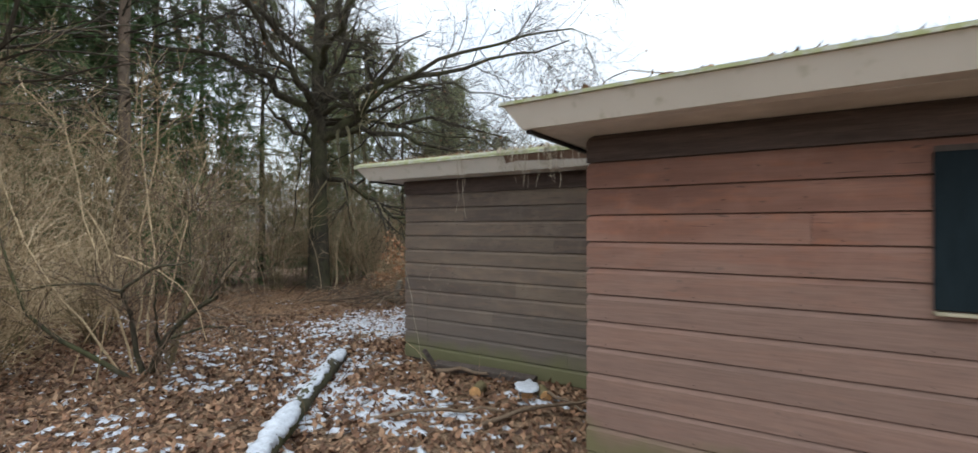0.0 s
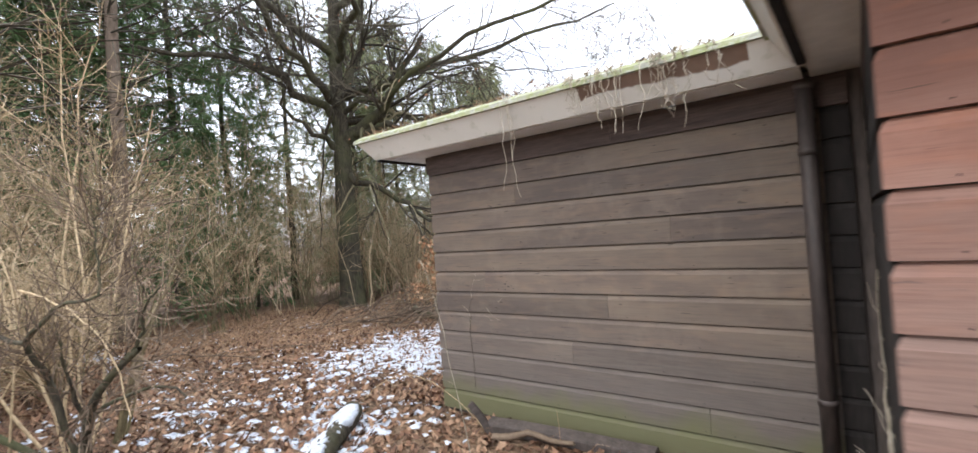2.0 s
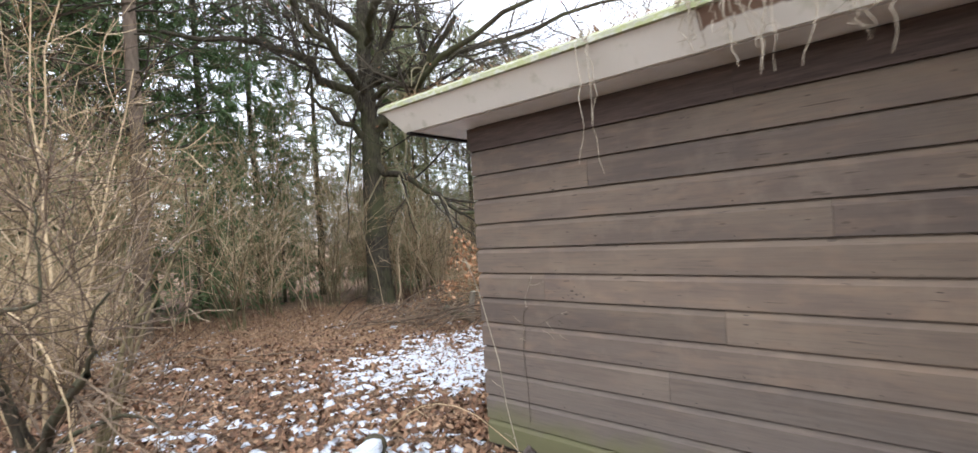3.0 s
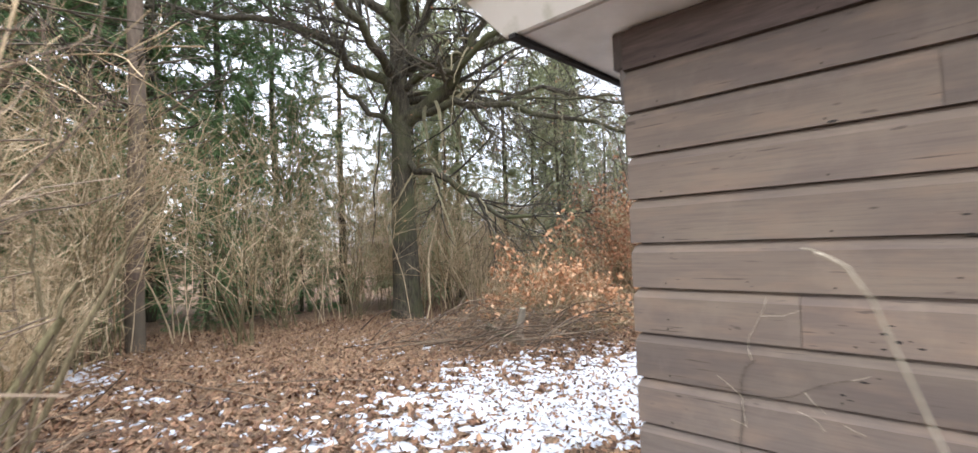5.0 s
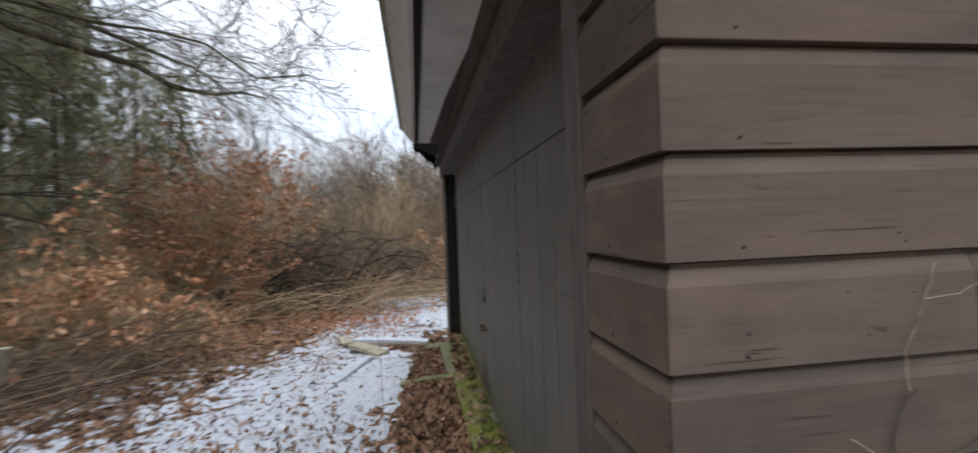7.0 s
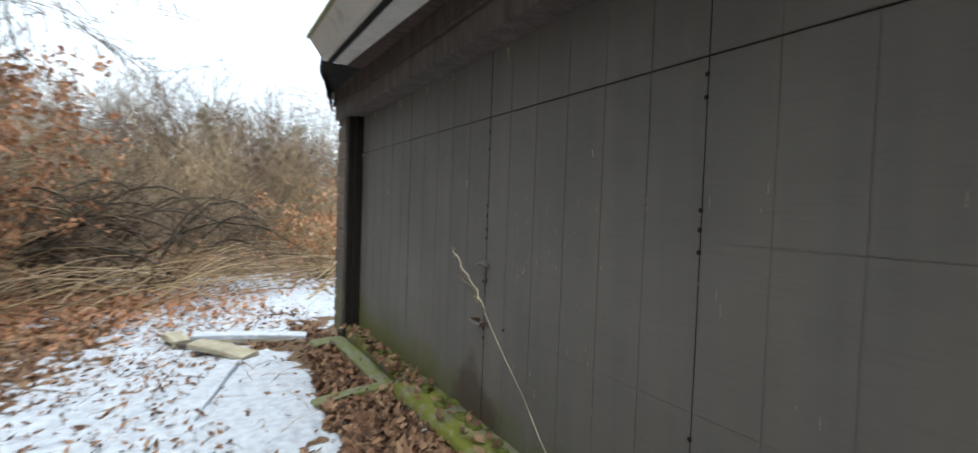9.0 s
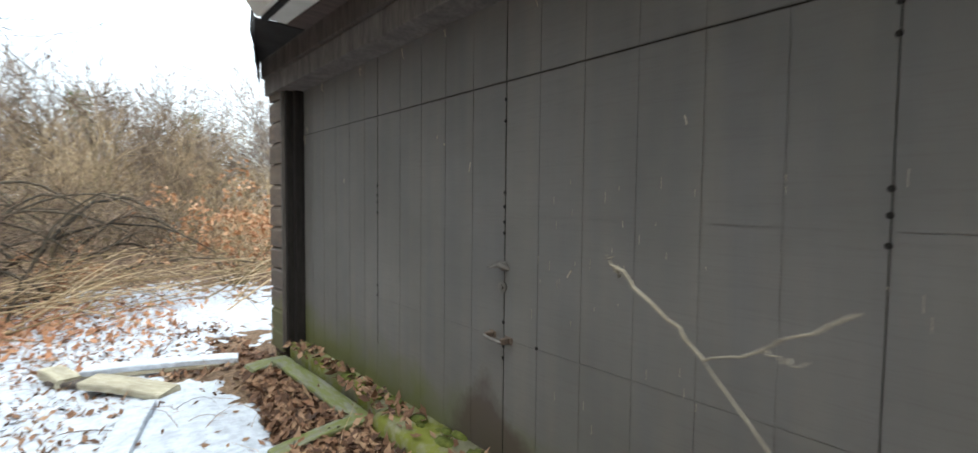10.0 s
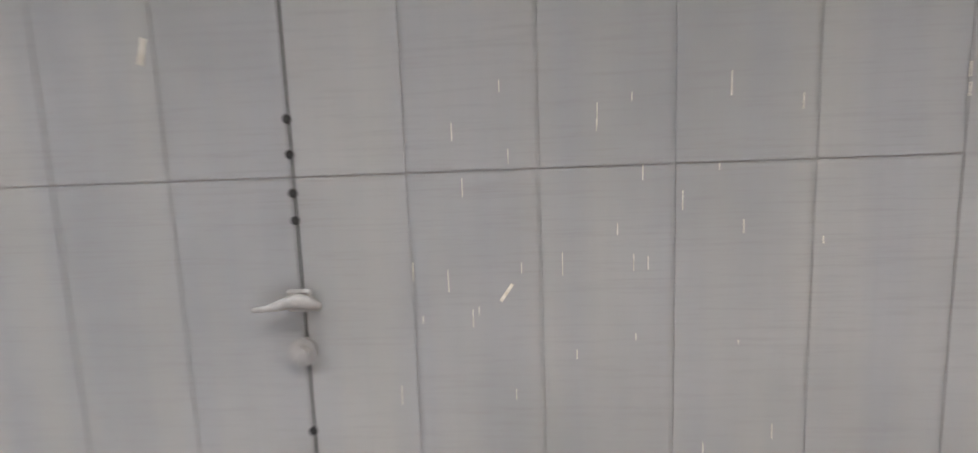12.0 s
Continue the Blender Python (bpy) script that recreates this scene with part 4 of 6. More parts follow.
# fallen twigs
def ground_sticks(rng, cx, cy, rx, ry, n, length, radius, rise=0.05, heading=None, spread=3.2):
    a = rng.uniform(-spread, spread, n) + (heading or 0)
    x, y = rng.normal(cx, rx, n), rng.normal(cy, ry, n)
    ok = ~((x > -0.7) & (y > -0.3) & (y < 6.2)) & ~((x > 2.4) & (y > -2.0))
    x, y, a = x[ok], y[ok], a[ok]
    n = len(x)
    L = length * (0.4 + rng.random(n))
    t = np.linspace(0, 1, 6)
    bendy = rng.normal(0, 0.25, (n, 1)) * (t * (1 - t) * 4)[None]
    X = x[:, None] + (np.cos(a)[:, None] * (t - 0.5) - np.sin(a)[:, None] * bendy) * L[:, None]
    Y = y[:, None] + (np.sin(a)[:, None] * (t - 0.5) + np.cos(a)[:, None] * bendy) * L[:, None]
    clear = ~((X > -0.55) & (Y > -0.1) & (Y < 7.6)).any(1)
    X, Y, n = X[clear], Y[clear], int(clear.sum())
    h = rng.uniform(0, rise, (n, 1)) + (t * (1 - t) * 4)[None] * rng.uniform(0, rise * 2, (n, 1)) + t[None] * rng.uniform(-0.5, 1, (n, 1)) * rise
    return np.stack([X, Y, ground_z(X, Y) + h + radius], -1), radius * (0.5 + rng.random((n, 1))) * np.linspace(1, 0.35, 6)


sets = [tubes(*ground_sticks(rng, -2.8, 0.5, 2.4, 2.0, 240, 0.5, 0.003, 0.02)), tubes(*ground_sticks(rng, -4.8, 4.6, 1.1, 1.2, 200, 0.9, 0.004, 0.12)),
        tubes(*ground_sticks(rng, -1.6, 4.0, 0.9, 2.2, 70, 0.4, 0.0025, 0.02)), tubes(*ground_sticks(rng, 1.2, -2.3, 1.2, 0.8, 80, 0.5, 0.003, 0.02))]
tagged(part("fallen_twigs", mesh_np("fallen_twigs", *joined(*sets), M_TWIG_BROWN)), "thin brown fallen twigs", "twig", kind="stuff")


# ---- trees and shrubs ----
def plant(name, label, category, at, parts, group=""):
    ob = thing(name, label, category, at, group)
    for n, v_f, m, lab, smooth in parts:
        part(n, mesh_np(n, *v_f, m, smooth), m, ob, lab)
    return ob


def line(points, r0, r1, m=9, jitter=0.0, rng=None):
    """A smooth run of m places through the given points, for one limb."""
    p = np.array(points, float)
    t = np.linspace(0, len(p) - 1, m)
    q = np.stack([np.interp(t, np.arange(len(p)), p[:, k]) for k in range(3)], -1)
    for _ in range(2):
        q[1:-1] = (q[:-2] + 2 * q[1:-1] + q[2:]) / 4
    if jitter:
        q[1:] += rng.normal(0, jitter, (m - 1, 3))
    return q[None], np.linspace(r0, r1, m)[None]


# the big bare tree: limbs given as heading, reach and rise from the trunk
rng = np.random.default_rng(31)
TREE = (-8.70, 5.56)
r_dir, d_dir = np.array([0.73, 0.68, 0]), np.array([0.68, -0.73, 0])
up = np.array([0, 0, 1.0])
def spot(r, z, d=0.0):
    return r_dir * r + d_dir * d + up * z
trunk = [tubes(*line([spot(0, -0.3), spot(0.0, 1.5), spot(-0.05, 3.2), spot(0.02, 5.0), spot(-0.1, 7), spot(0.1, 10), spot(0, 13)], 0.36, 0.09, 16), 14)]
root_flare = tubes(*line([spot(0, -0.3), spot(0, 0.0), spot(0, 0.45)], 0.50, 0.34, 6), 14)
limb_lines = [
    ([spot(0, 4.75), spot(0.8, 5.15, 0.2), spot(1.45, 5.6, 0.5), spot(1.6, 6.2, 0.7), spot(2.6, 7.4, 1.0)], 0.17, 0.05),
    ([spot(0, 4.9), spot(1.8, 5.0, 0.8), spot(3.6, 4.6, 1.2), spot(5.2, 4.0, 1.5), spot(6.4, 4.2, 1.6)], 0.08, 0.012),
    ([spot(0, 5.0), spot(-0.8, 6.0, 0.3), spot(-2.2, 7.0, 0.8), spot(-4.0, 7.2, 1.2), spot(-6.2, 6.9, 2.0)], 0.11, 0.025),
    ([spot(0, 4.6), spot(-0.4, 4.75, 0.3), spot(-1.2, 5.3, 0.6), spot(-1.6, 6.5, 0.8)], 0.08, 0.02),
    ([spot(0, 3.8), spot(0.7, 3.6, 0.4), spot(1.5, 2.95, 0.7), spot(2.1, 2.35, 0.9), spot(2.9, 2.2, 1.0)], 0.075, 0.035),
    ([spot(0, 6.0), spot(0.5, 6.4, 0.3), spot(0.9, 7.4, 0.4), spot(0.7, 8.6, 0.6), spot(1.8, 10.2, 0.8)], 0.12, 0.03),
    ([spot(0, 6.2), spot(1.6, 6.6, -0.6), spot(3.4, 7.3, -1.0), spot(5.8, 8.0, -0.6), spot(8.2, 8.3, 0.2)], 0.11, 0.02),
    ([spot(0, 5.4), spot(1.6, 5.4, 0.5), spot(3.2, 4.9, 0.9), spot(4.6, 4.5, 2.2), spot(5.9, 4.1, 3.6)], 0.035, 0.01),
    ([spot(0, 6.0), spot(2.0, 6.4, 0.8), spot(4.2, 6.2, 1.6), spot(6.4, 5.7, 2.6)], 0.035, 0.01),
    ([spot(0, 5.5), spot(2.0, 6.0, 1.4), spot(4.0, 7.0, 2.4), spot(6.0, 7.4, 3.2), spot(7.6, 7.2, 3.8)], 0.07, 0.01),
    ([spot(0, 7.2), spot(-1.4, 8.2, 0.8), spot(-3.2, 9.2, 1.8), spot(-5.2, 9.6, 2.6)], 0.10, 0.02),
    ([spot(0, 5.8), spot(-0.6, 6.3, 1.5), spot(-1.0, 7.2, 3.4), spot(-0.8, 7.9, 5.2)], 0.10, 0.02),
    ([spot(0, 8.2), spot(1.0, 9.4, 0.8), spot(2.8, 11.0, 1.8), spot(4.0, 12.5, 2.4)], 0.09, 0.02),
    ([spot(0, 8.5), spot(-1.0, 10, 0.2), spot(-2.2, 12, 0.4), spot(-3.0, 13.5, 0.4)], 0.08, 0.02),
    ([spot(0, 5.3), spot(1.5, 5.6, -0.9), spot(3.2, 5.9, -1.3), spot(5.2, 5.6, -1.5), spot(6.8, 5.2, -1.5)], 0.08, 0.015),
    ([spot(0, 7.0), spot(0.6, 7.6, 1.6), spot(1.8, 8.4, 3.6), spot(3.0, 8.8, 5.4)], 0.09, 0.02),
]
big_tree = thing("bare_tree", "tall bare broadleaf tree with mossy bark and long spreading limbs", "tree", pose(*TREE, gz(*TREE)))
part("trunk", mesh_np("trunk", *joined(trunk[0], root_flare), M_BARK, True), None, big_tree)
LP, LR = [], []
for pts, r0, r1 in limb_lines:
    p, r = line(pts, r0 * 1.35, r1 * 1.1, 12, 0.10, rng)
    part("limb", mesh_np("limb", *tubes(p, r, 7), M_BARK, True), None, big_tree)
    LP.append(p)
    LR.append(r)
LP, LR = np.concatenate(LP), np.concatenate(LR)
b1 = grow(rng, LP, LR, 230, 0.22, 1.0, 0.55, 2.4, 6, -0.10, 0.16, 0.36, 0.3)
b2 = grow(rng, *b1, 1700, 0.15, 1.0, 0.55, 1.15, 4, -0.12, 0.16, 0.5, 0.35)
b3 = grow(rng, *b2, 11500, 0.15, 1.0, 0.5, 0.55, 3, -0.15, 0.15, 0.6, 0.5)
part("branch", mesh_np("branch", *joined(tubes(b1[0], np.maximum(b1[1], 0.006), 5), tubes(b2[0], np.maximum(b2[1], 0.004))), M_TWIG_DARK), None, big_tree)["kind"] = "stuff"
part("twig", mesh_np("twig", *tubes(b3[0], np.maximum(b3[1], 0.0036)), M_TWIG_DARK), None, big_tree)["kind"] = "stuff"
idx = rng.integers(0, len(b3[0]), 700)
part("clinging_leaf", mesh_np("clinging_leaf", *leaf_set(rng, b3[0][idx, 2], 0.07), M_LEAF_RUST), None, big_tree, "few brown leaves still on the twigs")["kind"] = "stuff"
hang = grow(rng, LP[[4, 1, 7, 0, 14]], LR[[4, 1, 7, 0, 14]], 80, 0.15, 0.9, 0.75, 1.7, 8, -2.2, 0.12, 0.3, 0.4)
part("hanging_twig", mesh_np("hanging_twig", *tubes(hang[0], np.maximum(hang[1], 0.008), 4), M_TWIG_OLIVE), None, big_tree, "pale twigs hanging from the low limb")["kind"] = "stuff"


def conifer(seed, height, crown_from, reach, needles, n_branch=95, density=1.0, bark_mat=M_BARK, tufts=15):
    rng = np.random.default_rng(seed)
    tp, tr = line([(0, 0, -0.3), (rng.normal(0, 0.1), 0, height * 0.5), (rng.normal(0, 0.15), 0, height)], 0.14, 0.02, 12, 0.03, rng)
    k = np.arange(n_branch)
    z = crown_from + (height - crown_from) * (k + rng.random(n_branch)) / n_branch
    a = k * 2.4 + rng.normal(0, 0.3, n_branch)
    ln = reach * (1 - 0.85 * ((z - crown_from) / (height - crown_from)) ** 1.2) * rng.uniform(0.55, 1.15, n_branch)
    m = 6
    t = np.linspace(0, 1, m)
    X = np.cos(a)[:, None] * ln[:, None] * t
    Y = np.sin(a)[:, None] * ln[:, None] * t
    Z = z[:, None] + ln[:, None] * (0.12 * t - 0.42 * t * t + 0.12 * t ** 3) + rng.normal(0, 0.03, (n_branch, m))
    P, R = np.stack([X, Y, Z], -1), 0.028 * np.linspace(1, 0.2, m) * np.ones((n_branch, 1))
    s1 = grow(rng, P, R, int(n_branch * 6 * density), 0.15, 1.0, 0.55, 0.72, 3, -0.35, 0.12, 0.5, 0.4)
    # sprays: flat tufts of needles along the twigs
    q = s1[0]
    n = int(len(q) * tufts)
    i, j = rng.integers(0, len(q), n), rng.integers(0, 2, n)
    f = rng.random((n, 1))
    C = q[i, j] * (1 - f) + q[i, j + 1] * f
    d = unit(unit(q[i, j + 1] - q[i, j]) + rng.normal(0, 0.36, (n, 3)) + np.array([0, 0, -0.30]))
    s = unit(np.cross(d, rng.normal(size=(n, 3)))) * rng.uniform(0.005, 0.015, (n, 1))
    L = rng.uniform(0.10, 0.30, (n, 1))
    V = np.stack([C - s * 0.4, C + s * 0.4, C + d * L + s, C + d * L * 1.15, C + d * L - s], 1)
    F = np.array([[0, 1, 2, 4], [4, 2, 3, 3]])
    V = V[:, [0, 1, 2, 4]]
    F = np.arange(n * 4).reshape(n, 4)
    low = np.random.default_rng(seed + 1)
    nl = 26
    zl = low.uniform(1.2, crown_from + 0.5, nl)
    al = low.random(nl) * 6.28
    ll = low.uniform(0.5, 1.6, nl)
    Pl = np.stack([np.cos(al)[:, None] * ll[:, None] * t, np.sin(al)[:, None] * ll[:, None] * t, zl[:, None] - ll[:, None] * 0.3 * t * t], -1)
    dead = grow(low, Pl, 0.015 * np.ones((nl, m)), 160, 0.2, 1, 0.6, 0.4, 3, -0.1, 0.2, 0.5)
    return [("trunk", tubes(tp, tr, 9), bark_mat, "", True),
            ("crown", joined(tubes(P, R, 3), tubes(Pl, 0.014 * np.linspace(1, 0.3, m) * np.ones((nl, 1))), tubes(*dead), tubes(s1[0], np.maximum(s1[1], 0.004))), M_TWIG_OLIVE, "", False),
            ("foliage", (V.reshape(-1, 3), F), needles, "", False)]


conifer_kinds = [
    plant("spruce", "tall dark green spruce with drooping branches in the tree line", "conifer tree", pose(-12.5, -1.2, gz(-12.5, -1.2)), conifer(41, 15, 1.0, 2.9, M_NEEDLE, 130, tufts=52), "conifers of the tree line"),
    plant("pine", "tall grey-green pine with a high crown in the tree line", "conifer tree", pose(-11.3, 7.9, gz(-11.3, 7.9)), conifer(43, 12, 0.7, 2.6, M_NEEDLE_LIGHT, 110, tufts=30), "conifers of the tree line"),
    plant("high_spruce", "tall dark spruce with a bare lower trunk in the tree line", "conifer tree", pose(-13.8, 3.1, gz(-13.8, 3.1)), conifer(47, 16, 3.8, 3.1, M_NEEDLE, 115, tufts=42), "conifers of the tree line"),
]
for k in conifer_kinds:
    for c in k.children:
        if c.name.split(".")[0] in ("crown", "foliage"):
            c["kind"] = "stuff"
rng = np.random.default_rng(51)
conifer_spots = [
    (0, -12.6, 8.6, 0.7), (1, -11.0, -2.6, 0.5), (1, -10.6, 8.6, 0.6), (1, -9.4, 11.6, 0.7), (1, -7.9, 11.0, 0.62), (1, -7.2, 12.6, 0.55), (1, -10.9, -5.8, 0.7), (1, -6.8, 13.6, 0.5),
    (0, -11.8, -4.6, 1.0), (2, -11.6, -2.9, 1.0), (0, -12.8, 1.2, 1.05), (0, -15.2, -0.4, 1.1), (0, -14.8, 1.9, 1.05), (0, -13.2, 0.0, 0.9), (0, -14.6, 5.0, 0.95), 
    (1, -13.4, 6.6, 0.95), (1, -11.0, 9.6, 0.85), (1, -9.6, 10.4, 0.78), (1, -8.6, 12.4, 0.72), (1, -15.0, 12.2, 1.0), 
    (0, -9.2, -7.2, 0.95), (0, -11.0, -7.8, 1.15), (0, -8.2, -8.8, 1.0), (0, -9.9, -5.6, 0.9), (0, -12.2, -6.0, 1.2), (0, -7.6, -10.4, 1.0), (2, -10.6, -9.4, 1.0), (0, -13.5, -7.2, 1.1), (2, -12.4, -12, 1.1), (0, -18.0, -5.2, 1.1), (1, -9.8, 14.5, 0.75), (1, -12.0, 16.0, 0.8), (0, -20.5, -9, 1.1)]
for k, x, y, s in conifer_spots:
    copy_thing(conifer_kinds[k], pose(x, y, gz(x, y), 0, 0, rng.uniform(0, 360)) @ Matrix.Scale(s, 4))
# small far spruces beyond the brush, and young green ones low down
for k, x, y, s in ((0, -0.9, 34, 0.52), (0, -2.9, 30, 0.36), (0, 4.4, 36, 0.5), (0, 2.6, 40, 0.45), (0, -11.2, 0.1, 0.26), (0, -10.1, 1.6, 0.34), (0, -11.6, 3.0, 0.42), (0, -11.4, -1.2, 0.4), (0, -12.2, 4.6, 0.45), (0, -9.9, -1.9, 0.2), (0, 6.5, 44, 0.36)):
    copy_thing(conifer_kinds[k], pose(x, y, gz(x, y) - 2.6 * s * 0.7, 0, 0, rng.uniform(0, 360)) @ Matrix.Scale(s, 4))

# pine trunk with pinkish bark
pink = thing("tall_pine", "straight pinkish-brown pine trunk, bare low down, behind the shrubs", "tree", pose(-8.3, 0.05, gz(-8.3, 0.05)))
part("trunk", mesh_np("trunk", *tubes(*line([(0, 0, -0.3), (0.05, 0, 3), (-0.05, 0.1, 6), (0.05, 0, 12)], 0.14, 0.09, 12, 0.015, rng), 12), M_BARK_PINE, True), None, pink)
pb = grow(rng, *line([(0, 0, 3), (0, 0, 12)], 0.05, 0.03, 12), 60, 0.0, 1.0, 0.85, 1.6, 6, 0.1, 0.15, 0.5, 0.3)
pb2 = grow(rng, *pb, 500, 0.2, 1.0, 0.5, 0.5, 4, 0.0, 0.2, 0.5, 0.4)
part("branch", mesh_np("branch", *joined(tubes(pb[0], pb[1], 4), tubes(*pb2)), M_TWIG_DARK), None, pink)["kind"] = "stuff"


copy_thing(pink, pose(-6.3, -2.85, gz(-6.3, -2.85), 0, 0, 70) @ Matrix.Diagonal((1.7, 1.7, 1, 1)))


def shrub(seed, n_stem, height, fan, twigs, stem_r=0.012, thin_r=0.0028, wobble=0.12, lift=0.25, stem_mat=M_BARK_SHRUB, twig_mat=M_TWIG_TAN, leaves=0, leaf_mat=None, leaf_size=0.07, foot=0.12):
    rng = np.random.default_rng(seed)
    a = rng.random(n_stem) * 6.28
    base = np.stack([rng.normal(0, foot, n_stem), rng.normal(0, foot, n_stem), np.full(n_stem, -0.05)], -1)
    m = 8
    P = np.empty((n_stem, m, 3))
    P[:, 0] = base
    out = rng.uniform(0.1, fan, n_stem)[:, None]
    d = unit(np.stack([np.cos(a), np.sin(a), np.zeros(n_stem)], -1) * out + np.array([0, 0, 1.0]))
    L = height * rng.uniform(0.55, 1.1, n_stem)
    for k in range(1, m):
        d = unit(d + rng.normal(0, wobble, (n_stem, 3)) + np.array([0, 0, lift / m]))
        P[:, k] = P[:, k - 1] + d * (L / (m - 1))[:, None]
    R = stem_r * rng.uniform(0.6, 1.4, (n_stem, 1)) * np.linspace(1, 0.25, m)
    c1 = grow(rng, P, R, int(twigs * 0.22), 0.15, 0.95, 0.5, height * 0.40, 5, 0.15, 0.13, 0.6, 0.3)
    c2 = grow(rng, *c1, twigs, 0.1, 1.0, 0.5, height * 0.20, 3, 0.1, 0.16, 0.6, 0.4)
    parts = [("stem_clump", tubes(P, np.maximum(R, 0.004), 5), stem_mat, "", True),
             ("crown", joined(tubes(c1[0], np.maximum(c1[1], thin_r)), tubes(c2[0], np.maximum(c2[1], thin_r * 0.8))), twig_mat, "", False)]
    if leaves:
        # leaves sit in clusters towards the ends of some twigs
        i = rng.choice(len(c2[0]), max(1, leaves // 5))
        C = np.repeat(c2[0][i, -1], 5, 0) + rng.normal(0, leaf_size * 0.6, (len(i) * 5, 3))
        parts.append(("foliage", leaf_set(rng, C, leaf_size), leaf_mat, "", False))
    return parts


def shrub_kind(name, label, category, at, *args, group="", **kw):
    ob = plant(name, label, category, at, shrub(*args, **kw), group)
    for c in ob.children:
        c["kind"] = "stuff"
    return ob


tan_a = shrub_kind("tan_shrub", "leafless tan-twigged shrub at the edge of the clearing", "shrub", pose(-7.63, 1.42, gz(-7.63, 1.42)), 61, 14, 3.7, 0.40, 330, stem_r=0.015, thin_r=0.0036, wobble=0.12, group="leafless shrubs")
tan_b = shrub_kind("tan_shrub", "leafless tan-twigged shrub at the edge of the clearing", "shrub", pose(-8.9, 2.6, gz(-8.9, 2.6)), 62, 10, 2.9, 0.55, 280, stem_r=0.014, thin_r=0.0036, wobble=0.18, group="leafless shrubs")
brown_a = shrub_kind("brown_thicket", "dense leafless brown thicket", "shrub", pose(-3.6, -3.4, gz(-3.6, -3.4)), 63, 22, 2.0, 0.9, 1000, twig_mat=M_TWIG_TAN, group="thickets")
brown_b = shrub_kind("brown_thicket", "dense leafless brown thicket", "shrub", pose(-3.4, 12.6, gz(-3.4, 12.6)), 64, 22, 2.4, 1.0, 1000, twig_mat=M_TWIG_BROWN, group="thickets")
far_a = shrub_kind("far_bare_tree", "distant leafless grey-brown tree against the sky", "tree", pose(-6, 26, gz(-6, 26)), 65, 5, 7.0, 0.35, 900, stem_r=0.06, thin_r=0.010, stem_mat=M_TWIG_HAZE, twig_mat=M_TWIG_HAZE, group="distant bare trees")
far_b = shrub_kind("far_bare_tree", "distant leafless brown tree against the sky", "tree", pose(1.5, 23, gz(1.5, 23)), 66, 7, 5.5, 0.5, 900, stem_r=0.05, thin_r=0.009, stem_mat=M_TWIG_HAZE, twig_mat=M_TWIG_BROWN, group="distant bare trees")
rng = np.random.default_rng(71)
sapling = shrub_kind("tall_sapling_clump", "clump of tall thin pale saplings at the wood's edge", "shrub", pose(-9.4, 4.5, gz(-9.4, 4.5)), 67, 10, 4.8, 0.28, 480, stem_r=0.013, wobble=0.09, lift=0.5, group="sapling clumps")
strands = shrub_kind("pale_saplings", "clump of straight pale saplings and hanging strands in the wood", "shrub", pose(-8.3, 6.7, gz(-8.3, 6.7)), 68, 13, 3.8, 0.22, 90, stem_r=0.015, thin_r=0.0050, wobble=0.13, lift=0.3, foot=0.75, stem_mat=M_TWIG_TAN, group="pale saplings")
copies = [(strands, x, y, s) for x, y, s in ((-9.7, 7.2, 0.8), (-9.8, 4.0, 0.7), (-7.4, 7.4, 0.7), (-9.2, 0.2, 0.9))]
copies += [(tan_a, x, y, s) for x, y, s in ((-7.5, -0.9, 1.0), (-6.9, -2.6, 1.0), (-8.9, -2.6, 0.9), (-9.6, 6.3, 0.5), (-7.9, 7.6, 0.5))]
copies += [(tan_b, x, y, s) for x, y, s in ((-10.6, -0.6, 0.8), (-10.2, 5.2, 0.55), (-8.4, 8.8, 0.6), (-7.2, 9.6, 0.7), (-4.7, -2.5, 0.95), (-6.4, -4.1, 1.1), (-9.2, -4.4, 1.2), (-7.9, -5.6, 1.2), (-5.0, -5.4, 1.1))]
copies += [(brown_a, x, y, s) for x, y, s in ((-3.2, -3.2, 0.7), (-4.4, -1.7, 0.75), (-3.2, -4.6, 1.0), (-5.4, -3.3, 1.1), (-4.6, -4.6, 1.15), (-2.0, -4.4, 0.8), (-6.8, -1.2, 0.7), (-6.6, 6.9, 0.55))]
copies += [(brown_b, x, y, s) for x, y, s in ((-1.5, 12.4, 0.8), (0.2, 13.2, 0.9), (-5.2, 12.2, 0.9), (-6.8, 11.2, 1.0), (-4.6, 14.8, 1.1), (1.6, 15.6, 1.1), (-7.2, 14.2, 1.1), (2.8, 13.2, 0.9), (-6.0, 17.0, 1.2), (-3.2, 17.5, 1.2), (0.6, 18.5, 1.3), (-5.9, 9.7, 0.6))]
copies += [(tan_b, x, y, s) for x, y, s in ((-2.6, 14.4, 1.0), (-0.6, 15.2, 1.0), (2.0, 12.2, 0.7), (-8.2, 16.5, 1.3), (4.2, 17.0, 1.2), (-1.0, 17.6, 1.2), (1.4, 13.8, 0.8), (-4.0, 16.4, 1.2), (-5.6, 13.8, 0.9))]
copies += [(sapling, x, y, s) for x, y, s in ((-8.6, 7.5, 0.6), (-7.7, 7.0, 0.55), (-7.2, 7.7, 0.6), (-10.3, 6.9, 0.8))]
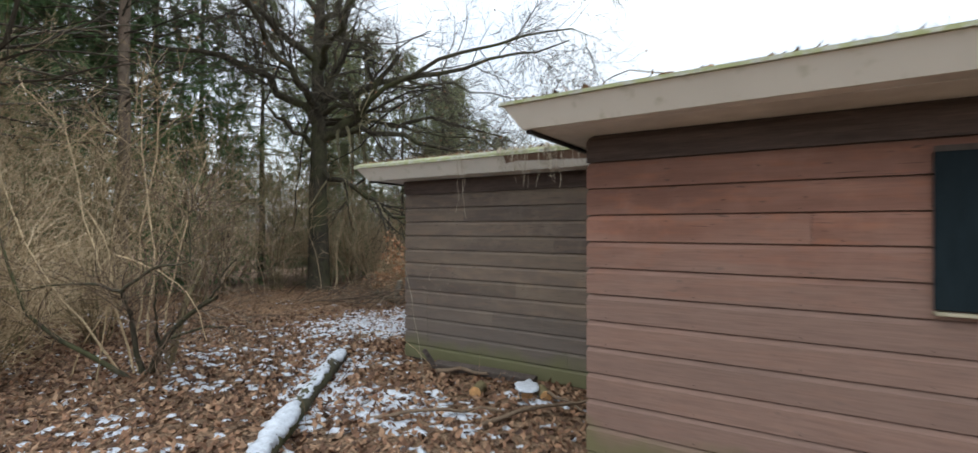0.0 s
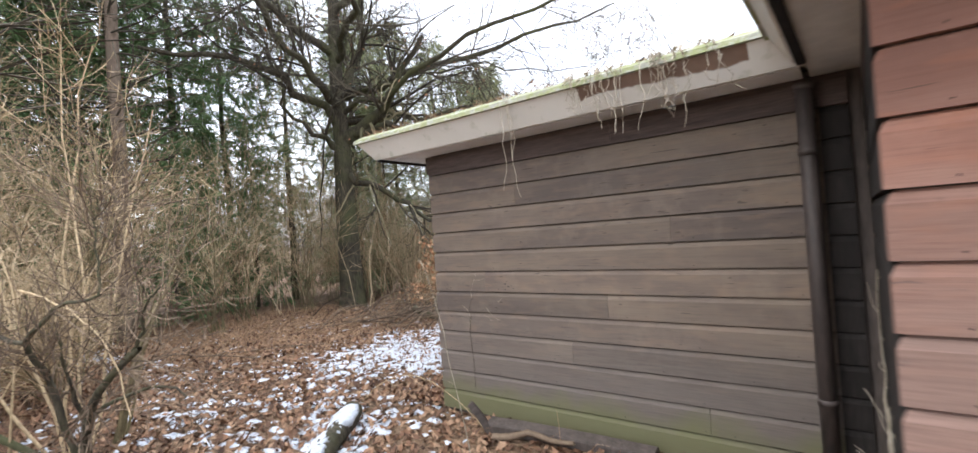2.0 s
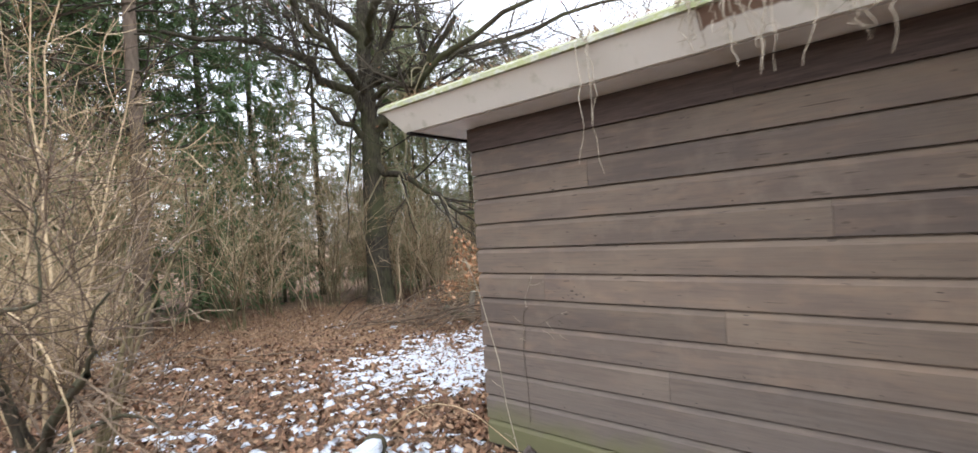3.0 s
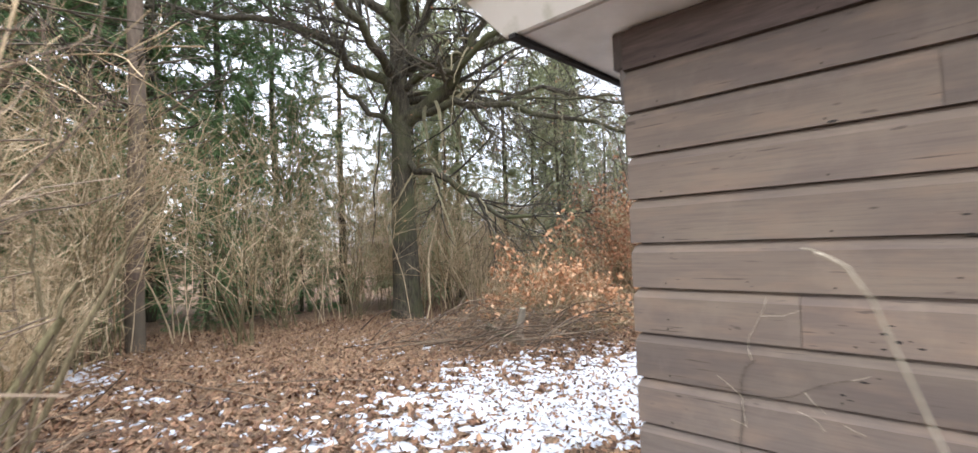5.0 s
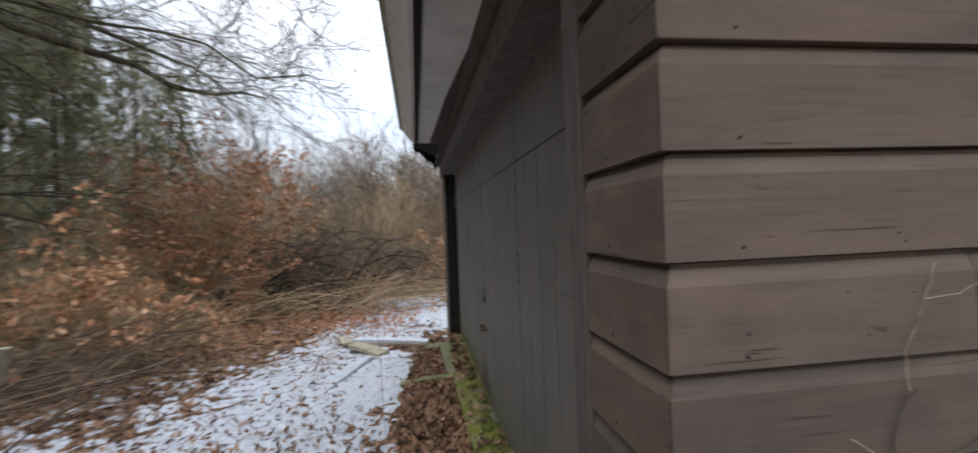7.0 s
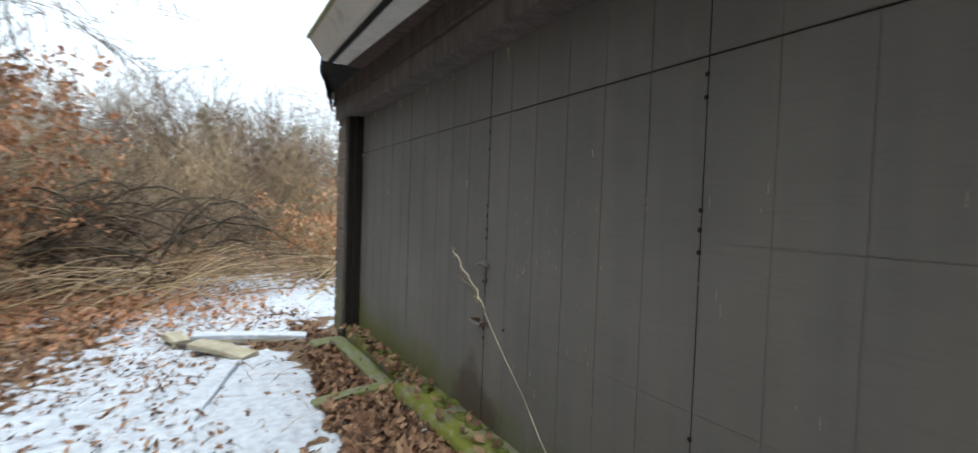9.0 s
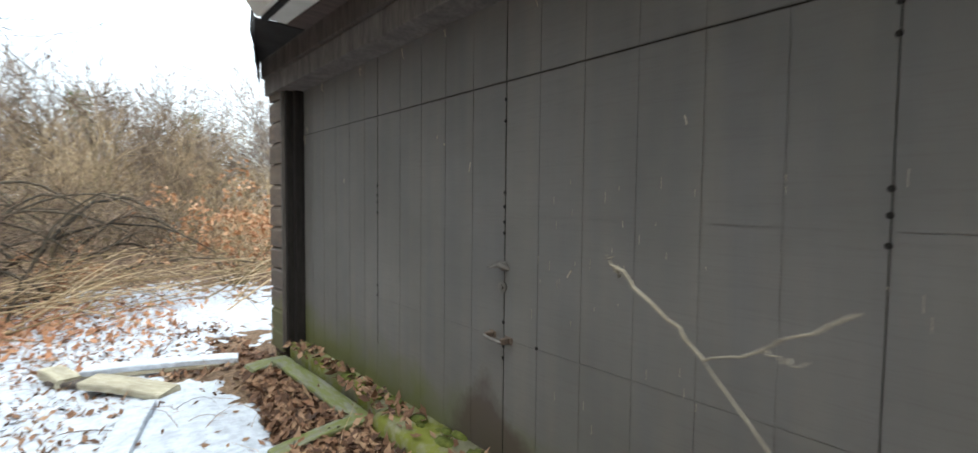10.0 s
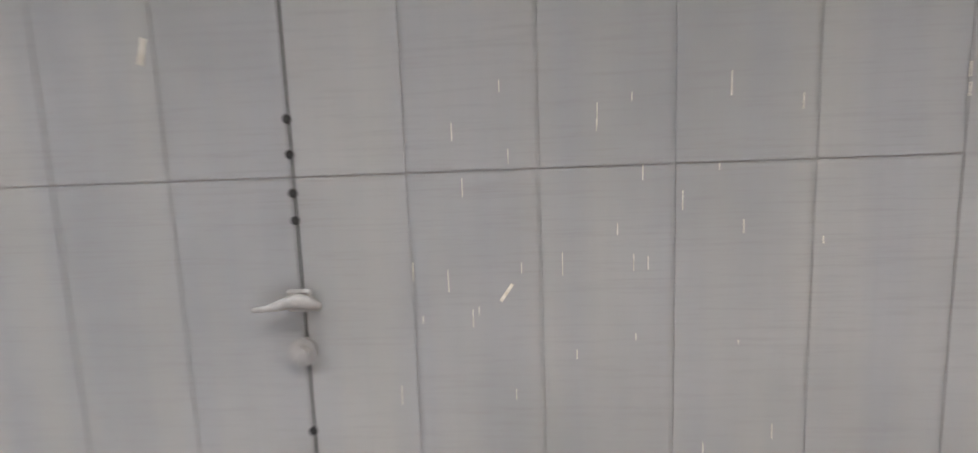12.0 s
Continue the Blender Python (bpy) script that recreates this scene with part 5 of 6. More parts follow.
copies += [(sapling, x, y, s) for x, y, s in ((-1.6, 16.4, 0.7), (1.2, 17.2, 0.75), (3.4, 15.0, 0.65), (-5.0, 18.0, 0.9))]
copies += [(sapling, x, y, s) for x, y, s in ((-8.0, -0.4, 0.9), (-10.8, 6.4, 1.0), (-9.0, 7.4, 0.9), (-7.4, -3.4, 1.0), (-11.2, 3.4, 1.1), (-9.8, -2.2, 1.1), (-6.2, -2.4, 0.85), (-8.6, 9.9, 0.9), (-5.6, -4.2, 1.0), (-10.9, 11.0, 1.0), (-11.6, -1.4, 1.1))]
for k in range(26):
    x, y = -16 + k * 1.25 + rng.normal(0, 0.6), 24 + rng.uniform(-3, 9)
    copies.append(((far_a, far_b)[k % 2], x, y, rng.uniform(0.7, 1.15)))
for k in range(20):
    a = radians(130 + 5.5 * k + rng.uniform(-2, 2))
    r = rng.uniform(22, 30)
    copies.append(((far_a, far_b)[k % 2], r * math.cos(a), r * math.sin(a), rng.uniform(0.5, 0.9)))
for src, x, y, s in copies:
    copy_thing(src, pose(x, y, gz(x, y), 0, 0, rng.uniform(0, 360)) @ Matrix.Diagonal((s, s, s * rng.uniform(0.9, 1.15), 1)))

oak = shrub_kind("leafy_beech_shrub", "low beech shrub keeping its pale orange dead leaves", "shrub", pose(-4.2, 5.3, gz(-4.2, 5.3)), 81, 17, 1.9, 1.2, 420, lift=-0.5, leaves=760, leaf_mat=M_LEAF_ORANGE, leaf_size=0.10, group="beech shrubs")
for x, y, s in ((-4.9, 6.3, 0.8), (-3.8, 6.1, 0.6), (-5.2, 7.2, 0.8), (-5.1, 5.0, 0.55), (0.75, 10.0, 0.85), (-4.4, 6.9, 0.75), (1.3, 11.2, 0.9), (-3.4, 8.6, 0.45), (-1.2, 9.6, 0.4)):
    copy_thing(oak, pose(x, y, gz(x, y), 0, 0, rng.uniform(0, 360)) @ Matrix.Scale(s, 4))
rust = shrub_kind("young_beech", "young beech tree full of rust-coloured dead leaves", "tree", pose(-4.4, 8.9, gz(-4.4, 8.9)), 82, 4, 3.3, 0.42, 1400, stem_r=0.024, leaves=5400, leaf_mat=M_LEAF_RUST, leaf_size=0.085, group="young beeches")

# the near shrub with thick dark stems
near = thing("near_shrub", "shrub with thick dark crooked stems on the leaf-covered ground", "shrub", pose(-1.98, -2.05, gz(-1.98, -2.05)))
right, away = np.array([0.84, 0.54, 0]), np.array([-0.54, 0.84, 0])
sp = lambda r, z, d=0.0: right * r + away * d + up * z
base_z = gz(-1.98, -2.05)
at_place = lambda x, y, z: np.array([x + 1.98, y + 2.05, z - base_z])
stem_lines = [([at_place(-2.02, -2.05, 0.02), at_place(-1.76, -2.08, 0.27), at_place(-1.44, -2.10, 0.54), at_place(-1.0, -2.08, 0.88), at_place(-0.55, -2.06, 1.03)], 0.030, 0.012),
              ([at_place(-0.85, -2.07, 0.93), at_place(-0.55, -2.04, 1.15), at_place(-0.30, -2.02, 1.42)], 0.009, 0.004),
              ([at_place(-2.03, -2.08, 0.0), at_place(-1.99, -2.15, 0.45), at_place(-1.88, -2.28, 0.85), at_place(-1.77, -2.38, 1.05)], 0.021, 0.014),
              ([at_place(-1.77, -2.38, 1.05), at_place(-1.45, -2.32, 1.24), at_place(-1.15, -2.24, 1.34), at_place(-0.82, -2.17, 1.38)], 0.013, 0.006),
              ([at_place(-0.83, -2.17, 1.38), at_place(-0.84, -2.16, 1.7), at_place(-0.86, -2.15, 2.0)], 0.005, 0.003),
              ([at_place(-1.77, -2.38, 1.05), at_place(-2.05, -2.52, 1.12), at_place(-2.4, -2.75, 1.14), at_place(-2.8, -2.95, 1.05)], 0.012, 0.005),
              ([at_place(-1.62, -2.05, 0.46), at_place(-1.39, -1.85, 0.62), at_place(-1.05, -1.74, 0.66), at_place(-0.75, -1.72, 0.60)], 0.012, 0.004),
              ([sp(-0.1, -0.05, -0.1), sp(-0.5, 0.35, -0.25), sp(-0.85, 0.5, -0.4), sp(-1.0, 0.95, -0.5), sp(-1.15, 1.6, -0.5)], 0.020, 0.008),
              ([at_place(-1.55, -2.1, 0.44), at_place(-1.35, -2.25, 0.8), at_place(-1.2, -2.3, 1.15)], 0.012, 0.006)]
olive_lines = [([at_place(-1.98, -1.86, 0.02), at_place(-1.94, -1.70, 0.70), at_place(-1.98, -1.55, 1.07), at_place(-1.99, -1.45, 1.22)], 0.026, 0.018),
               ([at_place(-2.06, -1.80, 0.02), at_place(-2.11, -1.63, 0.68), at_place(-2.17, -1.52, 0.96), at_place(-2.20, -1.37, 1.36)], 0.017, 0.010),
               ([at_place(-2.30, -1.75, 0.02), at_place(-2.44, -1.42, 0.83), at_place(-2.47, -1.19, 1.42), at_place(-2.43, -1.02, 1.75), at_place(-2.39, -0.90, 1.92)], 0.017, 0.008),
               ([at_place(-2.10, -1.75, 0.02), at_place(-2.28, -1.44, 1.05), at_place(-2.31, -1.53, 1.44), at_place(-2.31, -1.52, 1.65)], 0.012, 0.006)]
for pts, r0, r1 in olive_lines:
    part("olive_stem", mesh_np("olive_stem", *tubes(*line(pts, r0, r1, 12, 0.008, rng), 7), M_BARK_SHRUB, True), None, near)
pale_lines = [([at_place(-2.2, -2.45, 0.05), at_place(-2.08, -2.4, 0.75), at_place(-2.02, -2.35, 1.38), at_place(-2.3, -2.5, 1.9)], 0.009, 0.005),
              ([at_place(-2.0, -2.36, 1.42), at_place(-1.6, -2.24, 1.33), at_place(-1.15, -2.14, 1.18), at_place(-0.83, -2.11, 0.98), at_place(-0.66, -2.08, 0.62)], 0.008, 0.004),
              ([at_place(-2.5, -2.6, 0.05), at_place(-2.35, -2.5, 0.5), at_place(-2.1, -2.3, 0.95)], 0.010, 0.005)]
for pts, r0, r1 in pale_lines:
    part("pale_stem", mesh_np("pale_stem", *tubes(*line(pts, r0, r1, 12, 0.006, rng), 6), M_TWIG_TAN, True), None, near)
SP, SR = [], []
for pts, r0, r1 in stem_lines:
    p, r = line(pts, r0 * 1.5, r1 * 1.3, 9, 0.012, rng)
    part("stem", mesh_np("stem", *tubes(p, r, 7), M_BARK, True), None, near)
    SP.append(p)
    SR.append(r)
SP, SR = np.concatenate(SP), np.concatenate(SR)
TP, TR = [], []
for pts in ([sp(-0.1, 0), sp(-0.15, 1.0), sp(-0.05, 2.1, 0.1), sp(0.15, 3.3, 0.1)], [sp(-0.15, 0), sp(-0.35, 0.9, -0.1), sp(-0.7, 1.9, -0.1), sp(-0.95, 3.0, 0)],
            [sp(0.0, 0.3), sp(0.05, 1.3, 0.1), sp(-0.2, 2.2, 0.2), sp(-0.3, 3.5, 0.3)], [sp(0.05, 0.0), sp(0.25, 1.0, 0.1), sp(0.32, 1.9, 0.2), sp(0.6, 2.7, 0.2)], [sp(-0.3, 0.0), sp(-0.75, 0.8, -0.2), sp(-1.3, 1.5, -0.2), sp(-1.5, 2.5, -0.2)]):
    p, r = line(pts, 0.014, 0.004, 9, 0.02, rng)
    TP.append(p)
    TR.append(r)
    part("tall_stem", mesh_np("tall_stem", *tubes(p, r, 6), M_TWIG_TAN, True), None, near)
tall_1 = grow(rng, np.concatenate(TP), np.concatenate(TR), 60, 0.25, 1.0, 0.5, 0.9, 6, 0.3, 0.14, 0.55, 0.35)
tall_2 = grow(rng, *tall_1, 260, 0.1, 1.0, 0.5, 0.35, 4, 0.1, 0.18, 0.6, 0.4)
part("tall_twig", mesh_np("tall_twig", *joined(tubes(tall_1[0], np.maximum(tall_1[1], 0.003)), tubes(tall_2[0], np.maximum(tall_2[1], 0.0022))), M_TWIG_TAN), None, near)["kind"] = "stuff"
n1 = grow(rng, SP, SR, 120, 0.25, 1.0, 0.55, 0.7, 6, 0.30, 0.16, 0.32, 0.3)
n2 = grow(rng, *n1, 700, 0.1, 1.0, 0.5, 0.35, 4, 0.2, 0.22, 0.6, 0.4)
part("twig", mesh_np("twig", *joined(tubes(n1[0], np.maximum(n1[1], 0.003)), tubes(n2[0], np.maximum(n2[1], 0.0022))), M_TWIG_BROWN), None, near)["kind"] = "stuff"

# arching dark brush and the heap of cut pale branches before it
arch = thing("arching_brush", "dark stems arching over in a leafless thicket", "shrub", pose(-2.7, 9.9, gz(-2.7, 9.9)))
n = 46
a = rng.uniform(-0.5, 0.5, n) + np.where(rng.random(n) < 0.7, 0.0, np.pi)
t = np.linspace(0, 1, 12)
reach, rise = rng.uniform(1.2, 3.0, n), rng.uniform(0.5, 1.7, n)
x0, y0 = rng.uniform(-2.2, 1.2, n), rng.normal(0, 0.55, n)
P = np.stack([x0[:, None] + np.cos(a)[:, None] * reach[:, None] * t, y0[:, None] + np.sin(a)[:, None] * reach[:, None] * t, rise[:, None] * np.sin(t * 2.6) ** 0.8 + rng.normal(0, 0.015, (n, 12))], -1)
R = rng.uniform(0.014, 0.040, (n, 1)) * np.linspace(1, 0.25, 12)
part("arching_stem", mesh_np("arching_stem", *tubes(P, R, 6), M_TWIG_DARK, True), None, arch)["kind"] = "stuff"
g1 = grow(rng, P, R, 420, 0.15, 1.0, 0.5, 0.7, 5, 0.2, 0.2, 0.5, 0.4)
g2 = grow(rng, *g1, 1800, 0.1, 1.0, 0.5, 0.3, 3, 0.1, 0.2, 0.6, 0.5)
part("twig", mesh_np("twig", *joined(tubes(g1[0], np.maximum(g1[1], 0.004)), tubes(g2[0], np.maximum(g2[1], 0.003))), M_TWIG_BROWN), None, arch)["kind"] = "stuff"
pile = thing("brush_pile", "heap of cut pale branches lying by the snowy path", "brush pile", pose(0, 0, 0))
p, r = ground_sticks(rng, -2.0, 8.9, 1.7, 0.6, 110, 2.2, 0.009, 0.26, 0.1, 0.75)
part("cut_branch", mesh_np("cut_branch", *tubes(p, r, 5), M_TWIG_TAN, True), None, pile)["kind"] = "stuff"
p2, r2 = grow(rng, p, r, 500, 0.3, 1.0, 0.5, 0.6, 4, 0.1, 0.15, 0.5)
part("twig", mesh_np("twig", *tubes(p2, np.maximum(r2, 0.0025)), M_TWIG_BROWN), None, pile)["kind"] = "stuff"
pile_2 = thing("brush_pile", "heap of cut branches with bits of snow beside the stump", "brush pile", pose(0, 0, 0))
p, r = ground_sticks(rng, -4.3, 4.3, 0.8, 1.0, 90, 1.6, 0.010, 0.22, 0.9, 0.8)
part("cut_branch", mesh_np("cut_branch", *tubes(p, r, 5), M_TWIG_BROWN, True), None, pile_2)["kind"] = "stuff"
p2, r2 = grow(rng, p, r, 600, 0.2, 1.0, 0.5, 0.5, 4, 0.2, 0.15, 0.5)
part("twig", mesh_np("twig", *tubes(p2, np.maximum(r2, 0.0025)), M_TWIG_BROWN), None, pile_2)["kind"] = "stuff"


# ---- things on the ground ----
log = thing("fallen_log", "dark fallen log with a long cap of snow", "log", pose(0, 0, 0))
lp, lr = line([(1.35, -2.85, gz(1.35, -2.85) + 0.07), (0.4, -1.75, gz(0.4, -1.75) + 0.06), (-0.52, -0.56, gz(-0.52, -0.56) + 0.08)], 0.075, 0.085, 14, 0.008, rng)
bm_me = mesh_np("log_body", *tubes(lp, lr, 12), M_BARK, True)
part("log_body", bm_me, None, log)
for e in (0, -1):
    bm = bmesh.new()
    bmesh.ops.create_cone(bm, cap_ends=True, segments=12, radius1=float(lr[0, e]) * 0.99, radius2=float(lr[0, e]) * 0.97, depth=0.02,
                          matrix=Matrix.Translation(lp[0, e]) @ (Vector(lp[0, -1]) - Vector(lp[0, 0])).to_track_quat("Z", "Y").to_matrix().to_4x4())
    part("cut_end", bm, M_DARK_TRIM, log)
t_new = np.linspace(0, 12.4, 70)
sn = np.stack([np.interp(t_new, np.arange(14), lp[0, :, k]) for k in range(3)], -1)[None]
sn[..., 2] += 0.056
V, F = tubes(sn, np.full((1, 70), 0.070), 14)
mid = np.repeat(sn[0], 14, 0)
swell = 0.95 + 0.95 * value_noise(V[:, 0] + 2 * V[:, 2], V[:, 1] - 2 * V[:, 2], 3.2, 14, 3)[:, None] + 0.5 * value_noise(V[:, 0], V[:, 1], 40.0, 15, 2)[:, None]
V = mid + (V - mid) * swell * np.array([1, 1, 0.62])
part("snow_cap", mesh_np("snow_cap", V, F, M_SNOW, True), None, log, "ragged cap of white snow")

M_STUMP = plain_wood("grey_brown_stump", (0.13, 0.11, 0.085), (0.27, 0.23, 0.18), (9, 9, 2), 0.9)
stump = thing("tree_stump", "thin grey-brown sawn stump standing by the brush", "stump", pose(-4.03, 4.15, gz(-4.03, 4.15)))
sp_, sr_ = line([(0, 0, -0.05), (0.01, 0, 0.26), (0.06, 0.03, 0.58)], 0.075, 0.055, 7, 0.004, rng)
part("stump_body", mesh_np("stump_body", *tubes(sp_, sr_, 10), M_STUMP, True), None, stump)
bm = bmesh.new()
bmesh.ops.create_cone(bm, cap_ends=True, segments=10, radius1=0.054, radius2=0.052, depth=0.012, matrix=Matrix.Translation((0.06, 0.03, 0.582)))
part("sawn_face", bm, M_PALE_BOARD, stump)
short_log = thing("short_log", "short dark broken log lying beside the stump", "log", pose(-4.38, 4.15, gz(-4.38, 4.15)))
part("log_body", mesh_np("log_body", *tubes(*line([(-0.25, -0.1, 0.26), (0, 0, 0.12), (0.22, 0.1, 0.05)], 0.07, 0.06, 6, 0.005, rng), 9), M_BARK, True), None, short_log)


def plank(name, label, material, length, width, thick, at, seed=0, bend=0.01, parent=None):
    """A weathered plank along x with worn, slightly uneven edges."""
    bm, r = bmesh.new(), np.random.default_rng(seed)
    rings, n = [], 10
    for k in range(n + 1):
        x = length * (k / n - 0.5)
        w, b = width / 2 + r.normal(0, width * 0.02), bend * math.sin(k / n * math.pi)
        rings.append([bm.verts.new((x + r.normal(0, 0.006), y, z + b)) for y, z in ((-w, 0), (-w, thick * 0.8), (-w + 0.006, thick), (w - 0.006, thick), (w, thick * 0.8), (w, 0))])
    for a, c in zip(rings, rings[1:]):
        for q in range(6):
            bm.faces.new((a[q], c[q], c[(q + 1) % 6], a[(q + 1) % 6]))
    bm.faces.new(rings[0][::-1])
    bm.faces.new(rings[-1])
    bmesh.ops.recalc_face_normals(bm, faces=bm.faces[:])
    if parent is None:
        ob = thing(name, label, "board", at)
        part("plank", bm, material, ob)
        return ob
    return part(name, bm, material, parent, "", at=at)


frame_l = thing("board_frame", "angled frame of grey-green planks filled with dead leaves beside the door", "frame", pose(0, 0, 0))
plank("frame_board", "", M_PLANK, 1.42, 0.125, 0.024, pose(-0.062, 4.60, -0.072, 0, 0.5, 90.5), 1, parent=frame_l)
plank("frame_board", "", M_PLANK, 0.52, 0.10, 0.028, pose(-0.30, 3.93, -0.075, 0, -1, 10), 2, parent=frame_l)
plank("frame_board", "", M_PLANK, 0.30, 0.16, 0.02, pose(-0.13, 5.36, -0.10, 2, 0, 8), 3, parent=frame_l)
rng = np.random.default_rng(77)
xs, ys = rng.uniform(-0.55, -0.13, 1100), rng.uniform(3.99, 5.4, 1100)
keep = xs > strip_edge(ys)
xs, ys = xs[keep], ys[keep]
tagged(part("heaped_leaves", mesh_np("heaped_leaves", *lobed_leaves(rng, xs, ys, ground_z(xs, ys) + 0.01 + 0.03 * rng.random(len(xs)), 0.034), M_LEAF)), "heaped dead leaves inside the board frame", "fallen leaves", kind="stuff")

GZ = gz(-1.1, 6.0)
plank("loose_board", "long thin board under snow lying across the path", M_PALE_BOARD, 1.10, 0.13, 0.03, pose(-0.76, 5.90, GZ + 0.03, 2, 2, -14), 5)
snow_on = plank("snow_slab", "white snow lying along the loose board", M_SNOW, 1.0, 0.14, 0.04, pose(-0.74, 5.90, GZ + 0.062, 2, 2, -14), 6)
plank("block_end", "pale green weathered block at the end of the boards", M_PALE_BOARD, 0.40, 0.14, 0.07, pose(-1.36, 6.12, GZ + 0.02, 0, 0, -74), 7)
plank("broken_board", "pale broken board tilted on the snow", M_PALE_BOARD, 0.62, 0.17, 0.045, pose(-1.0, 5.47, gz(-1.0, 5.5) + 0.05, 4, 3, -50), 8)
plank("dark_underboard", "dark wet board under the pale ones", M_DARK_TRIM, 0.9, 0.12, 0.03, pose(-1.12, 5.72, gz(-1.1, 5.7) + 0.02, 0, 0, -52), 9)
plank("snow_covered_plank", "narrow plank covered by snow along the path", M_SNOW, 1.3, 0.14, 0.05, pose(-1.13, 4.42, gz(-1.13, 4.42) - 0.006, 0, 0, 75), 10)
M_CUT = plain_wood("orange_sawn_wood", (0.42, 0.22, 0.09), (0.60, 0.36, 0.17), (14, 14, 14))
for k, (x, y, r0, ln, yaw, snowy_top) in enumerate(((2.0, -0.50, 0.062, 0.22, -60, True), (2.16, -0.47, 0.055, 0.20, -50, False), (1.59, -0.72, 0.06, 0.18, -75, False))):
    cut = thing("cut_log_piece", "short sawn log piece with an orange cut face" + (", capped with snow" if snowy_top else ""), "log", pose(x, y, gz(x, y) + 0.04, 0, 0, yaw), "cut log pieces")
    bm = bmesh.new()
    bmesh.ops.create_cone(bm, cap_ends=True, segments=14, radius1=r0, radius2=r0 * 0.92, depth=ln, matrix=Matrix.Rotation(radians(90), 4, "Y"))
    part("bark", bm, M_BARK_SHRUB, cut, smooth=False)
    bm = bmesh.new()
    bmesh.ops.create_cone(bm, cap_ends=True, segments=14, radius1=r0 * 0.95, radius2=r0 * 0.95, depth=0.008, matrix=Matrix.Translation((ln / 2 + 0.003, 0, 0)) @ Matrix.Rotation(radians(90), 4, "Y"))
    part("sawn_face", bm, M_CUT, cut, "orange sawn face")
    if snowy_top:
        bm = bmesh.new()
        bmesh.ops.create_icosphere(bm, subdivisions=3, radius=0.10, matrix=Matrix.Translation((0, 0, r0 * 0.75)) @ Matrix.Diagonal((1.75, 1.15, 0.24, 1)))
        for v in bm.verts:
            v.co *= 1 + 0.28 * noise.noise(v.co * 16)
        part("snow_cap", bm, M_SNOW, cut, "cap of white snow", smooth=True)
plank("wall_foot_board", "dark rotten board lying along the foot of the wall", M_DARK_TRIM, 1.25, 0.12, 0.07, pose(1.28, -0.17, gz(1.28, -0.17) + 0.01, 8, 0, 3), 21)
plank("short_post", "short dark rotten post leaning by the wall foot", M_DARK_TRIM, 0.26, 0.05, 0.05, pose(0.62, -0.30, gz(0.62, -0.3) + 0.10, 0, 60, 40), 22)

for k, (x, y, ln, r0, yaw) in enumerate(((-5.0, -0.15, 3.2, 0.016, 10), (-4.3, 0.55, 2.0, 0.012, 35), (2.35, -1.05, 1.3, 0.022, 60), (1.7, -1.5, 1.1, 0.018, 35), (2.3, -0.6, 0.8, 0.02, -20), (1.1, -0.3, 0.6, 0.03, 10))):
    stick = thing("fallen_branch", "thick fallen branch lying among dead leaves", "branch", pose(x, y, gz(x, y) + 0.02, 0, -3, yaw), "fallen branches")
    part("wood", mesh_np("wood", *tubes(*line([(-ln / 2, 0, 0.02), (0, 0.05, 0.05), (ln / 2, -0.03, 0.02)], r0, r0 * 0.5, 8, 0.008, rng), 7), M_TWIG_BROWN, True), None, stick)


# ---- climbing shoots, roots and stalks ----
def stalk(name, label, lines, material, twigs=0, twig_len=0.2, seed=0, category="stalk"):
    ob, r = thing(name, label, category, pose(0, 0, 0)), np.random.default_rng(seed)
    for pts, r0, r1 in lines:
        p, rr = line(pts, r0, r1, 12, 0.003, r)
        part("stem", mesh_np("stem", *tubes(p, rr, 5), material, True), None, ob)
        if twigs:
            q = grow(r, p, rr, twigs, 0.25, 1.0, 0.5, twig_len, 5, 0.1, 0.15, 0.5, 0.4)
            part("twig", mesh_np("twig", *tubes(q[0], np.maximum(q[1], 0.0012), 4), material), None, ob)["kind"] = "stuff"
    return ob


